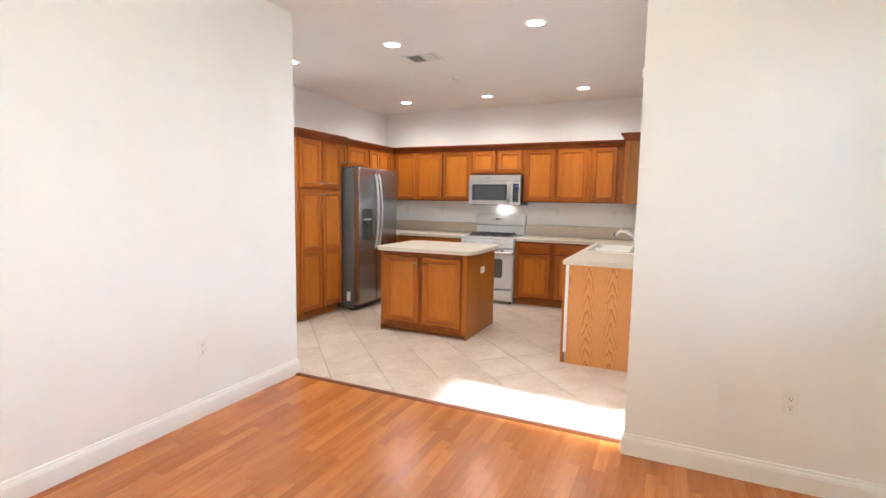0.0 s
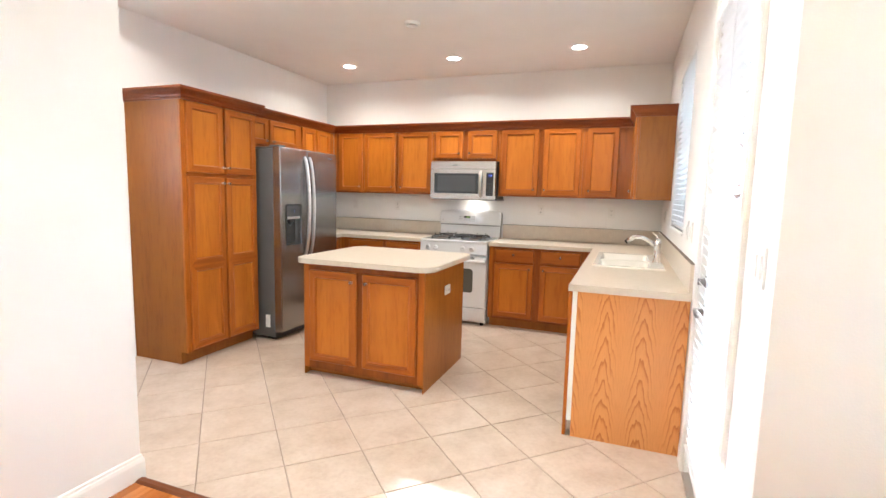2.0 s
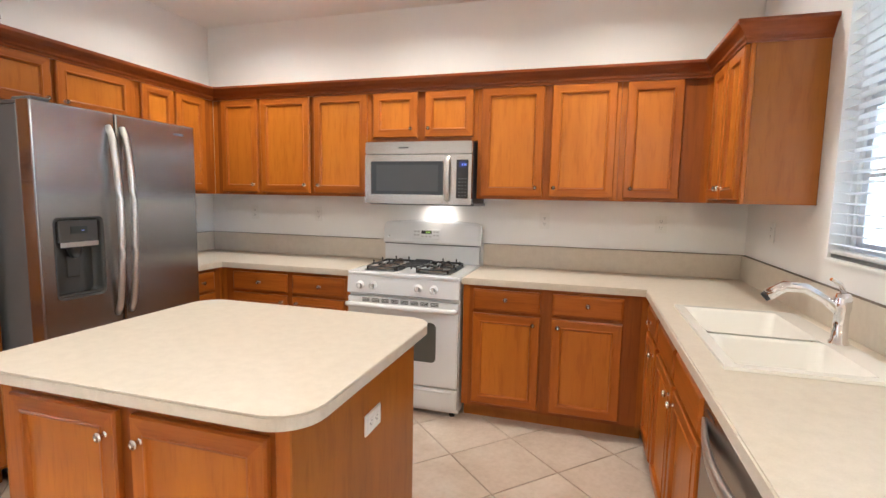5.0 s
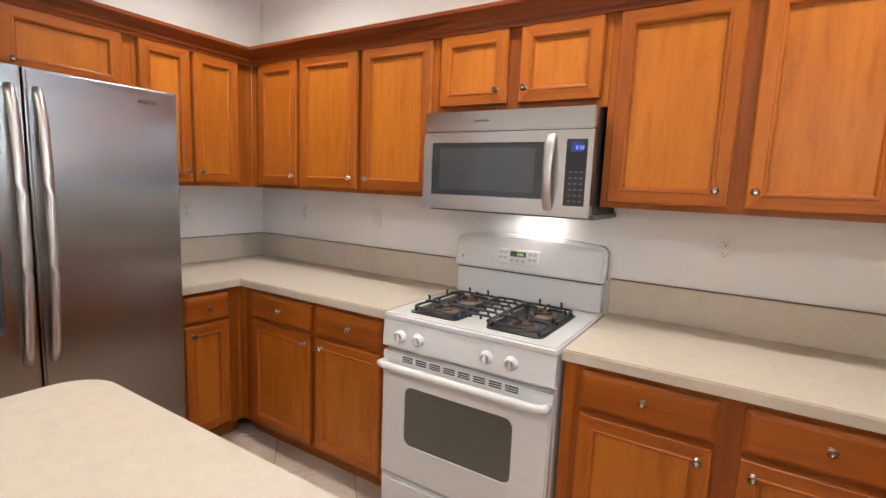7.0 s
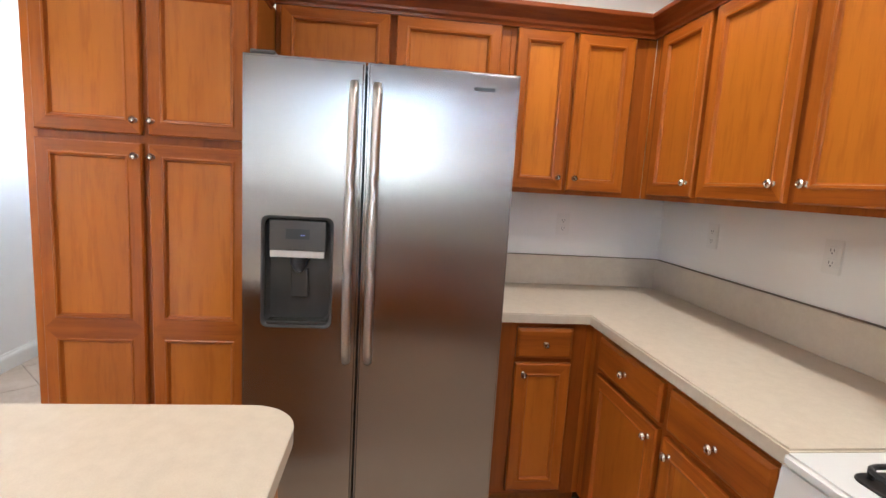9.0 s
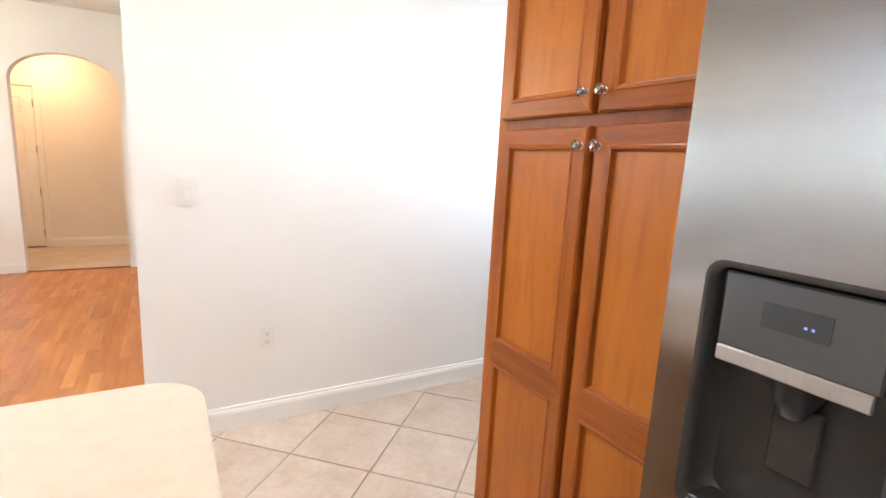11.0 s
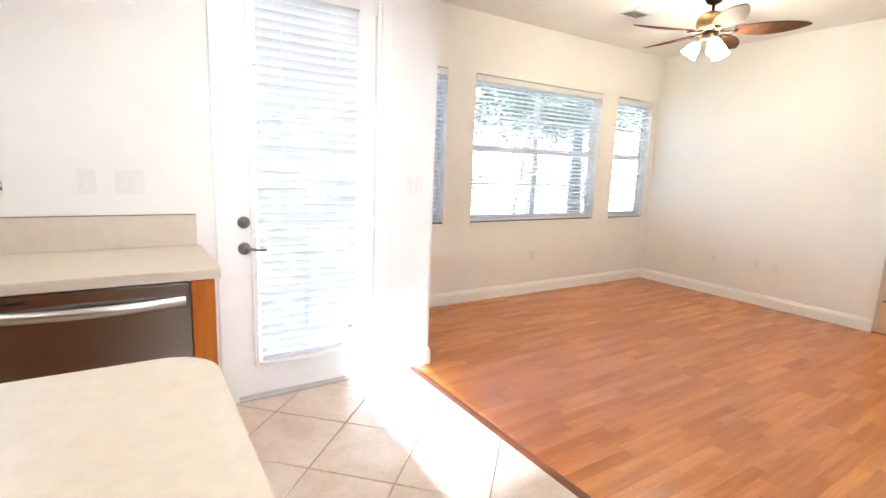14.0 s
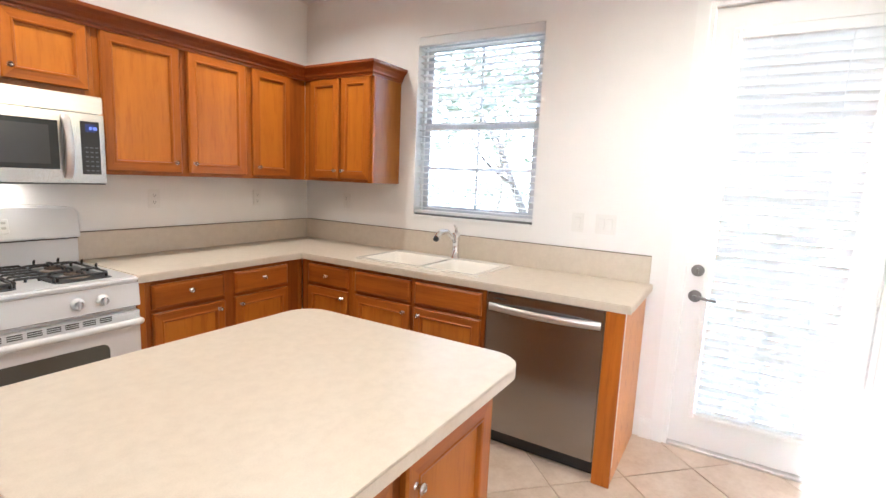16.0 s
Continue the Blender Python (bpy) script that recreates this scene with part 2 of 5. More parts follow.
DARKGLASS = paint("dark_oven_glass", (0.03, 0.032, 0.035), 0.06, 0.0, 0.02)
SCREEN = paint("microwave_screen", (0.05, 0.052, 0.055), 0.10, 0.0, 0.05)
OVENGLASS = paint("grey_oven_glass", (0.115, 0.115, 0.10), 0.1, 0.0, 0.06)
PLATE = paint("white_plate_plastic", (0.77, 0.76, 0.73), 0.3, 0.0, 0.01)
# opaque slats given translucency, so that their glow stands in for bloom
SLAT = translucent("white_blind_slat", (0.86, 0.855, 0.84), 0.3)
PANE = glass("window_glass")
LAMP_GLOW = glow("lamp_lens", (1.0, 0.90, 0.74), 1.2)
HALL_GLOW = glow("hall_dome", (1.0, 0.6, 0.28), 0.25)
# white sash paint with the grey of its backlit side put into the colour
SASH_BACKLIT = paint("backlit_sash", (0.62, 0.63, 0.66), 0.5, 0.05, 0.05)
SHADE_GLOW = glow("frosted_shade", (1.0, 0.80, 0.50), 5.0)
GREEN_LED = glow("green_display", (0.45, 0.8, 0.15), 0.006)
BLUE_LED = glow("blue_display", (0.2, 0.3, 1.0), 0.02)
FANWOOD = wood("dark_fan_blade", (0.05, 0.022, 0.012), (0.085, 0.04, 0.02), (0.12, 0.06, 0.03), (3, 40, 40), 0.7, shine=0.08)
FANMETAL = paint("dark_bronze", (0.035, 0.026, 0.02), 0.4, 0.0, 0.1, metal=0.6)
GRASS = paint("lawn", (0.33, 0.31, 0.21), 0.9, 0.6, 0.35, 60)
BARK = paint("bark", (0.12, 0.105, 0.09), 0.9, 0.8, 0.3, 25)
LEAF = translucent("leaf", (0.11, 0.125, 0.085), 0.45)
PAVING = paint("patio_concrete", (0.42, 0.40, 0.37), 0.85, 0.4, 0.1, 90)
STUCCO = paint("outer_stucco", (0.62, 0.55, 0.45), 0.9, 0.6, 0.05, 120)
TOP_LINE = paint("brown_line", (0.13, 0.10, 0.075), 0.7, 0.0, 0.1)
# near-black stand-in for the shade inside gaps, slots and recesses
GAP_SHADE = paint("gap_shade", (0.02, 0.018, 0.016), 0.9, 0.0, 0.1)


# ---- mesh helpers ----
def box(bm, x0, x1, y0, y1, z0, z1, bevel=0.0, segs=1):
    """A box, with its edges rounded by bevel, added to bm."""
    r = bmesh.ops.create_cube(bm, size=1.0)
    bmesh.ops.scale(bm, vec=(abs(x1 - x0), abs(y1 - y0), abs(z1 - z0)), verts=r["verts"])
    bmesh.ops.translate(bm, vec=((x0 + x1) / 2, (y0 + y1) / 2, (z0 + z1) / 2), verts=r["verts"])
    if bevel:
        es = {e for v in r["verts"] for e in v.link_edges}
        bmesh.ops.bevel(bm, geom=list(es), offset=bevel, segments=segs, affect="EDGES", clamp_overlap=True)
    return bm


def boxed(*a, **k):
    return box(bmesh.new(), *a, **k)


def lathe(bm, profile, m=None, segs=20):
    """Turns (radius, height) pairs round the z axis, and lays the result at the pose m."""
    m = m or Matrix()
    rings = []
    for r, z in profile:
        if r < 1e-6:
            rings.append([bm.verts.new(m @ Vector((0, 0, z)))])
        else:
            rings.append([bm.verts.new(m @ Vector((r * math.cos(2 * math.pi * i / segs), r * math.sin(2 * math.pi * i / segs), z))) for i in range(segs)])
    for a, b in zip(rings, rings[1:]):
        for i in range(segs):
            j = (i + 1) % segs
            if len(a) == 1 and len(b) > 1:
                f = bm.faces.new((a[0], b[i], b[j]))
            elif len(b) == 1 and len(a) > 1:
                f = bm.faces.new((a[i], a[j], b[0]))
            elif len(a) > 1:
                f = bm.faces.new((a[i], a[j], b[j], b[i]))
            else:
                continue
            f.smooth = True
    return bm


def tube(bm, pts, r, segs=10, caps=True):
    """A round bar of radius r (a number, or one for each point) along points."""
    pts = [Vector(p) for p in pts]
    rs = r if isinstance(r, (list, tuple)) else [r] * len(pts)
    rings = []
    up = Vector((0, 0, 1))
    for i, p in enumerate(pts):
        d = (pts[min(i + 1, len(pts) - 1)] - pts[max(i - 1, 0)]).normalized()
        side = d.cross(up)
        if side.length < 0.05:
            side = d.cross(Vector((1, 0, 0)))
        side.normalize()
        nrm = side.cross(d)
        rings.append([bm.verts.new(p + rs[i] * (math.cos(2 * math.pi * k / segs) * side + math.sin(2 * math.pi * k / segs) * nrm)) for k in range(segs)])
    for a, b in zip(rings, rings[1:]):
        for k in range(segs):
            bm.faces.new((a[k], a[(k + 1) % segs], b[(k + 1) % segs], b[k])).smooth = True
    if caps:
        bm.faces.new(rings[0][::-1])
        bm.faces.new(rings[-1])
    return bm


def sweep(bm, path, profile):
    """Runs a profile of (out, up) pairs along a level path of (x, y, z), out to the right of the way, mitred at the corners."""
    pts = [Vector(p) for p in path]
    rows = []
    for i, p in enumerate(pts):
        a = (p - pts[i - 1]).normalized() if i else None
        b = (pts[i + 1] - p).normalized() if i < len(pts) - 1 else None
        ra = Vector((a.y, -a.x, 0)) if a else None
        rb = Vector((b.y, -b.x, 0)) if b else None
        if ra and rb:
            s = (ra + rb)
            s = s / max(0.2, s.dot(ra))
        else:
            s = ra or rb
        rows.append([bm.verts.new(p + s * o + Vector((0, 0, u))) for o, u in profile])
    k = len(profile)
    for a, b in zip(rows, rows[1:]):
        for i in range(k):
            bm.faces.new((a[i], a[(i + 1) % k], b[(i + 1) % k], b[i]))
    bm.faces.new(rows[0])
    bm.faces.new(rows[-1][::-1])
    bmesh.ops.recalc_face_normals(bm, faces=bm.faces)
    return bm


def slab(bm, outline, z0, z1, edge=0.0, segs=2):
    """An outline of (x, y) raised from z0 to z1, its rims rounded."""
    lo = [bm.verts.new((x, y, z0)) for x, y in outline]
    hi = [bm.verts.new((x, y, z1)) for x, y in outline]
    bm.faces.new(lo[::-1])
    top = bm.faces.new(hi)
    for i in range(len(lo)):
        j = (i + 1) % len(lo)
        bm.faces.new((lo[i], lo[j], hi[j], hi[i]))
    bmesh.ops.recalc_face_normals(bm, faces=bm.faces)
    if edge:
        es = list(top.edges)
        bmesh.ops.bevel(bm, geom=es, offset=edge, segments=segs, affect="EDGES")
    return bm


def rounded(x0, x1, y0, y1, r, n=6):
    """The outline of a rectangle with corners of radius r (one, or four from the x0 y0 corner anticlockwise)."""
    rs = r if isinstance(r, (list, tuple)) else [r] * 4
    out = []
    for (cx, cy, sx, sy), rr, a0 in zip(((x0, y0, 1, 1), (x1, y0, -1, 1), (x1, y1, -1, -1), (x0, y1, 1, -1)), rs, (180, 270, 0, 90)):
        if rr <= 0:
            out.append((cx, cy))
            continue
        for i in range(n + 1):
            a = radians(a0 + 90 * i / n)
            out.append((cx + sx * rr + rr * math.cos(a), cy + sy * rr + rr * math.sin(a)))
    return out


def mesh_of(name, bm, *mats):
    me = bpy.data.meshes.new(name)
    bm.to_mesh(me)
    bm.free()
    for m in mats:
        me.materials.append(m)
    return me


def part(name, bm, material, parent, label=""):
    mats = material if isinstance(material, (list, tuple)) else [material]
    ob = new(name, mesh_of(name, bm, *mats))
    ob.parent = parent
    return tagged(ob, label)


def solid(name, bm, material, label, category, kind="", group=""):
    mats = material if isinstance(material, (list, tuple)) else [material]
    return tagged(new(name, mesh_of(name, bm, *mats)), label, category, group, kind)


def thing(name, m, label, category, group="", kind=""):
    ob = new(name)
    ob.empty_display_size = 0.1
    ob.matrix_basis = m
    return tagged(ob, label, category, group, kind)


def structure(name, bm, material, label, category):
    return solid(name, bm, material, label, category, "structure")


# ---- sizes of the place ----
CEILING = 2.788
EAST, NORTH, WEST = 4.125, 0.0, 0.0          # kitchen wall faces
KS = -4.00                                   # north face of the kitchen's short south wall
LW, LE, LS = 1.632, 5.29, -8.15               # living room wall faces
STEP = -4.15                                 # south face of the wall between patio and living room
PW, PN = -1.6, -2.98                         # side passage: west end and north face
TH = 0.14

# ---- walls ----
def wall_x(name, xs, y0, y1, openings=(), label="off-white painted wall with orange-peel texture", top=CEILING):
    """A wall that runs along y between the faces xs, with openings (y0, y1, z0, z1)."""
    bm = bmesh.new()
    y = y0
    for a, b, za, zb in sorted(openings):
        box(bm, *xs, y, a, 0, top)
        if za > 0:
            box(bm, *xs, a, b, 0, za)
        box(bm, *xs, a, b, zb, top)
        y = b
    box(bm, *xs, y, y1, 0, top)
    bmesh.ops.remove_doubles(bm, verts=bm.verts, dist=1e-5)
    return structure(name, bm, WALL, label, "wall")


def wall_y(name, ys, x0, x1, label="off-white painted wall with orange-peel texture"):
    return structure(name, boxed(x0, x1, *ys, 0, CEILING), WALL, label, "wall")


KW = (-2.02, -1.10, 1.17, 2.417)           # kitchen window
DOOR = (-3.76, -2.90, 0.0, 2.40)            # patio door
W0 = (-4.98, -4.32, 0.795, 2.245)
W1 = (-7.10, -5.30, 0.795, 2.245)
W2 = (-8.045, -7.38, 0.795, 2.245)
wall_y("wall_north", (0, TH), -TH, EAST + TH, "off-white painted kitchen wall behind the cabinets")
wall_x("wall_kitchen_west", (-TH, 0), PN, 0)
wall_x("wall_kitchen_east", (EAST, EAST + TH), STEP, 0, [KW, DOOR], "off-white painted wall with window and glazed door")
wall_y("wall_step", (STEP, STEP + TH), EAST + TH, LE + TH)
wall_x("wall_living_east", (LE, LE + TH), LS - TH, STEP, [W0, W1, W2], "cream painted wall with three blind-covered windows")
wall_y("wall_kitchen_south", (KS - TH, KS), PW, LW - TH, "plain white wall with a switch and an outlet")
wall_x("wall_living_west", (LW - TH, LW), LS - TH, KS)
wall_y("wall_passage_north", (PN, PN + TH), PW, -TH)
# unseen wall; its opening is placed and sized to aim the sun's beam
wall_x("wall_passage_west", (PW - TH, PW), KS - TH, PN + TH, [(-3.815, -3.28, 1.46, 2.45)])

# south wall with its arch
AX0, AX1, ASPR, ATOP = 1.90, 2.85, 2.02, 2.32
bm = bmesh.new()
ys = (LS - TH, LS)
box(bm, LW, AX0, *ys, 0, CEILING)
box(bm, AX1, LE, *ys, 0, CEILING)
N = 24
arc = []
for i in range(N + 1):
    a = math.pi * i / N
    arc.append(((AX0 + AX1) / 2 - math.cos(a) * (AX1 - AX0) / 2, ASPR + math.sin(a) * (ATOP - ASPR)))
for (xa, za), (xb, zb) in zip(arc, arc[1:]):
    v = [bm.verts.new((x, y, z)) for y in ys for x, z in ((xa, za), (xb, zb), (xb, CEILING), (xa, CEILING))]
    bm.faces.new((v[4], v[5], v[6], v[7]))
    bm.faces.new((v[3], v[2], v[1], v[0]))
    bm.faces.new((v[0], v[1], v[5], v[4]))
bmesh.ops.remove_doubles(bm, verts=bm.verts, dist=1e-5)
structure("wall_living_south", bm, WALL, "cream painted wall with a rounded archway", "wall")

# hall behind the arch
HY = -9.75
wall_x("wall_hall_east", (3.65, 3.65 + TH), HY - TH, LS - TH)
wall_x("wall_hall_west", (1.0 - TH, 1.0), HY - TH, LS - TH)
# out of view, added only to stop sky light leaking into the hall
wall_y("wall_hall_closer", (LS - TH, LS), 1.0 - TH, LW - TH, "unseen wall added to keep sky light out of the hall")
wall_y("wall_hall_south", (HY - TH, HY), 1.0, 3.65, "warm-lit cream hall wall")

# ceilings, and an unseen roof added to block the sun
structure("ceiling", boxed(PW - TH, LE + TH, HY - TH, TH, CEILING, CEILING + 0.12), CEIL, "white textured ceiling with recessed lights", "ceiling")
structure("roof_sun_block", boxed(PW - 0.7, LE + 0.5, HY - 0.6, 0.6, CEILING + 0.13, CEILING + 0.3), STUCCO, "unseen flat roof slab added to keep the sun out", "roof")

# ---- floors ----
structure("floor_kitchen", boxed(PW - TH, EAST, -4.02, 0, -0.1, -0.006), GROUT, "grout bed under the diagonal tiles", "floor")
structure("floor_living", boxed(LW, LE, LS, -4.02, -0.1, -0.006), STRIP, "subfloor under the wood laminate", "floor")
structure("floor_hall", boxed(1.0, 3.65, HY, LS, -0.1, 0.0), TILE, "beige tiled hall floor", "floor")

# ---- baseboards ----
BASE = [(0, 0), (0.014, 0), (0.014, 0.085), (0.011, 0.10), (0.007, 0.106), (0.006, 0.118), (0, 0.122)]


def baseboard(path):
    structure("baseboard", sweep(bmesh.new(), [(x, y, 0) for x, y in path], BASE), TRIM, "white moulded baseboard", "baseboard")


baseboard([(AX0, LS), (LW, LS), (LW, KS), (-1.5, KS)])
baseboard([(EAST, -3.83), (EAST, STEP), (LE, STEP), (LE, LS), (AX1, LS)])
baseboard([(EAST, -2.77), (EAST, -2.832)])
baseboard([(-0.17, PN), (0, PN), (0, -2.80)])
baseboard([(2.90, HY), (1.0, HY)])

structure("threshold", sweep(bmesh.new(), [(EAST - 0.016, -4.02, 0), (LW + 0.016, -4.02, 0)], [(-0.024, -0.004), (-0.024, 0.003), (-0.012, 0.010), (0.012, 0.010), (0.024, 0.003), (0.024, -0.004)]), STRIP, "dark wood reducer strip between tile and laminate", "threshold")
structure("hall_threshold", sweep(bmesh.new(), [(AX1, LS - 0.02, 0), (AX0, LS - 0.02, 0)], [(-0.03, -0.004), (-0.03, 0.004), (0.0, 0.011), (0.03, 0.004), (0.03, -0.004)]), STRIP, "wood strip under the archway", "threshold")


# ---- windows ----
def window(name, x, y0, y1, z0, z1, cols=2, post=0.018, label="white double-hung window with drawn-down open blinds"):
    """A double-hung window in the east wall's opening; x is the wall's inner face."""
    w = thing(name, pose(x, (y0 + y1) / 2, z0), label, "window", kind="structure")
    W, H = (y1 - y0) / 2, z1 - z0
    bm = bmesh.new()
    fx0, fx1 = 0.075, 0.125
    for a, b, c, d in ((-W, -W + 0.022, 0, H), (W - 0.022, W, 0, H), (-W + 0.022, W - 0.022, 0, 0.03), (-W + 0.022, W - 0.022, H - 0.022, H)):
        box(bm, fx0, fx1, a, b, c, d, 0.003)
    part("window_frame", bm, TRIM, w)
    part("window_sill", boxed(-0.012, 0.074, -W + 0.002, W - 0.002, 0.0, 0.016, 0.004, 2), TRIM, w)
    # added strip that draws the dark line below the blind
    part("sill_strip", boxed(0.012, 0.070, -W + 0.004, W - 0.004, 0.0165, 0.030), GREY_PLASTIC, w, "dark strip added along the sill")
    mid = H * 0.52
    for sz0, sz1, sx in ((0.035, mid + 0.02, 0.085), (mid - 0.02, H - 0.035, 0.100)):
        bm = bmesh.new()
        a, b = -W + 0.023, W - 0.023
        for q in ((a, a + 0.045, sz0, sz1), (b - 0.045, b, sz0, sz1), (a + 0.045, b - 0.045, sz0, sz0 + 0.05), (a + 0.045, b - 0.045, sz1 - 0.05, sz1)):
            box(bm, sx, sx + 0.014, *q, 0.002)
        s = part("sash", bm, SASH_BACKLIT, w, "white vinyl sash, greyed as if backlit")
        bm = bmesh.new()
        for i in range(1, cols):
            c = a + (b - a) * i / cols
            box(bm, sx + 0.002, sx + 0.010, c - post / 2, c + post / 2, sz0 + 0.04, sz1 - 0.04)
        m = (sz0 + sz1) / 2
        box(bm, sx + 0.0025, sx + 0.0095, a + 0.03, b - 0.03, m - 0.009, m + 0.009)
        part("muntin", bm, SASH_BACKLIT, s)
        p = part("pane", boxed(sx + 0.004, sx + 0.008, a + 0.02, b - 0.02, sz0 + 0.03, sz1 - 0.03), PANE, s)
        p.visible_shadow = False
    return w


def blind(x, yc, width, z0, z1, pitch=0.042, deep=0.046, tilt=7, label="white slatted blind hanging open in the window", cords=2):
    """A slatted blind; x is the middle of its slats."""
    b = thing("window_blind", pose(x, yc, z0), label, "blind", "window blinds")
    H = z1 - z0
    part("headrail", boxed(-0.03, 0.022, -width / 2, width / 2, H - 0.055, H, 0.004), SLAT, b)
    part("bottom_rail", boxed(-0.022, 0.022, -width / 2 + 0.004, width / 2 - 0.004, 0.0, 0.018, 0.004), SLAT, b)
    bm = bmesh.new()
    n = 5
    rows = []
    for k in range(n):
        u = k / (n - 1) - 0.5
        z = 0.0035 * (1 - 4 * u * u)
        rows.append([(u * deep, z), (u * deep, z + 0.0022)])
    lo = [[bm.verts.new((r[0][0], s * (width / 2 - 0.006), r[0][1])) for r in rows] for s in (-1, 1)]
    hi = [[bm.verts.new((r[1][0], s * (width / 2 - 0.006), r[1][1])) for r in rows] for s in (-1, 1)]
    for k in range(n - 1):
        bm.faces.new((hi[0][k], hi[0][k + 1], hi[1][k + 1], hi[1][k]))
        bm.faces.new((lo[0][k], lo[1][k], lo[1][k + 1], lo[0][k + 1]))
    bm.faces.new((lo[0][0], hi[0][0], hi[1][0], lo[1][0]))
    bm.faces.new((lo[0][-1], lo[1][-1], hi[1][-1], hi[0][-1]))
    me = mesh_of("slat", bm, SLAT)
    z = 0.035
    while z < H - 0.06:
        s = new("slat", me)
        s.parent = b
        s.matrix_basis = pose(0, 0, z, 0, tilt, 0)
        z += pitch
    for i in range(cords):
        c = (i + 0.5) / cords * width - width / 2 if cords > 2 else (-1 if i == 0 else 1) * (width / 2 - 0.13)
        part("ladder_cord", boxed(-deep / 2 - 0.002, -deep / 2 - 0.0008, c - 0.0015, c + 0.0015, 0.01, H - 0.05), SLAT, b)
    return b


window("window_1", EAST, *KW)
window("window_2", LE, *W0, cols=1)
window("window_3", LE, *W1, post=0.07)
window("window_4", LE, *W2, cols=1)
blind(EAST + 0.026, (KW[0] + KW[1]) / 2, 0.913, KW[2] + 0.034, KW[3] - 0.004)
for wv, tilt in ((W0, 11), (W1, 11), (W2, 11)):
    blind(LE + 0.026, (wv[0] + wv[1]) / 2, wv[1] - wv[0] - 0.008, wv[2] + 0.034, wv[3] - 0.012, tilt=tilt, cords=4 if wv is W1 else 2)


# ---- patio door ----
def patio_door():
    y0, y1, _, top = DOOR
    d = thing("door_1", pose(EAST, (y0 + y1) / 2, 0), "white glazed patio door with an inset blind, closed", "door", kind="structure")
    W = (y1 - y0) / 2
    bm = bmesh.new()
    for a, b, c, e in ((-W - 0.065, -W, 0, top + 0.065), (W, W + 0.065, 0, top + 0.065), (-W, W, top, top + 0.065)):
        box(bm, -0.016, -0.0005, a, b, c, e, 0.004, 2)
    part("door_casing", bm, TRIM, d)
    bm = bmesh.new()
    for a, b, c, e in ((-W, -W + 0.022, 0, top), (W - 0.022, W, 0, top), (-W + 0.022, W - 0.022, top - 0.022, top)):
        box(bm, 0.0, 0.138, a, b, c, e)
    part("jamb", bm, TRIM, d)
    part("door_sill", boxed(-0.01, 0.138, -W + 0.022, W - 0.022, 0.0, 0.018, 0.004), STEEL_V, d, "aluminium door sill")
    a, b = -W + 0.025, W - 0.025
    gz0, gz1 = 0.20, 2.255
    ga, gb = a + 0.112, b - 0.098
    bm = bmesh.new()
    for q in ((a, ga, 0.02, top - 0.025), (gb, b, 0.02, top - 0.025), (ga, gb, 0.02, gz0), (ga, gb, gz1, top - 0.025)):
        box(bm, 0.028, 0.072, *q)
    leaf = part("door_leaf", bm, TRIM, d)
    bm = bmesh.new()
    for q in ((ga - 0.012, ga + 0.018, gz0 - 0.012, gz1 + 0.012), (gb - 0.018, gb + 0.012, gz0 - 0.012, gz1 + 0.012), (ga + 0.018, gb - 0.018, gz0 - 0.012, gz0 + 0.018), (ga + 0.018, gb - 0.018, gz1 - 0.018, gz1 + 0.012)):
        box(bm, 0.016, 0.0275, *q, 0.004)
    part("glazing_bead", bm, TRIM, leaf)
    p = part("pane", boxed(0.052, 0.056, ga, gb, gz0, gz1), PANE, leaf)
    p.visible_shadow = False
    bm = bmesh.new()
    box(bm, 0.058, 0.064, (ga + gb) / 2 - 0.011, (ga + gb) / 2 + 0.011, gz0, gz1)
    for i in range(1, 5):
        z = gz0 + (gz1 - gz0) * i / 5
        box(bm, 0.0585, 0.0635, ga, gb, z - 0.011, z + 0.011)
    part("muntin", bm, TRIM, leaf)
    hy = W - 0.078
    bm = bmesh.new()
    turn = pose(0.028, hy, 1.018, 0, -90, 0)
    lathe(bm, [(0, 0.026), (0.010, 0.026), (0.016, 0.022), (0.031, 0.012), (0.033, 0.0)], turn)
    box(bm, 0.028 - 0.044, 0.028 - 0.022, hy - 0.006, hy + 0.006, 1.018 - 0.016, 1.018 + 0.016, 0.003)
    part("deadbolt", bm, DARK_NICKEL, leaf, "satin nickel deadbolt")
    bm = bmesh.new()
    turn = pose(0.028, hy, 0.875, 0, -90, 0)
    lathe(bm, [(0, 0.052), (0.012, 0.052), (0.013, 0.018), (0.030, 0.012), (0.034, 0.0)], turn)
    tube(bm, [(-0.018, hy, 0.875), (-0.022, hy - 0.03, 0.878), (-0.024, hy - 0.07, 0.872), (-0.02, hy - 0.105, 0.868)], [0.010, 0.009, 0.008, 0.007])
    part("door_handle", bm, DARK_NICKEL, leaf, "satin nickel lever handle")
    for z in (0.25, 0.95, 1.6, 2.2):
        part("hinge", lathe(bmesh.new(), [(0, 0), (0.006, 0), (0.006, 0.09), (0, 0.09)], pose(0.020, a + 0.001, z), 10), TRIM, leaf)
    bl = blind(EAST - 0.006, (y0 + y1) / 2, gb - ga - 0.03, gz0 + 0.01, gz1 - 0.005, 0.045, 0.05, 52, "white half-closed slatted blind fixed over the door glass")
    return d


patio_door()


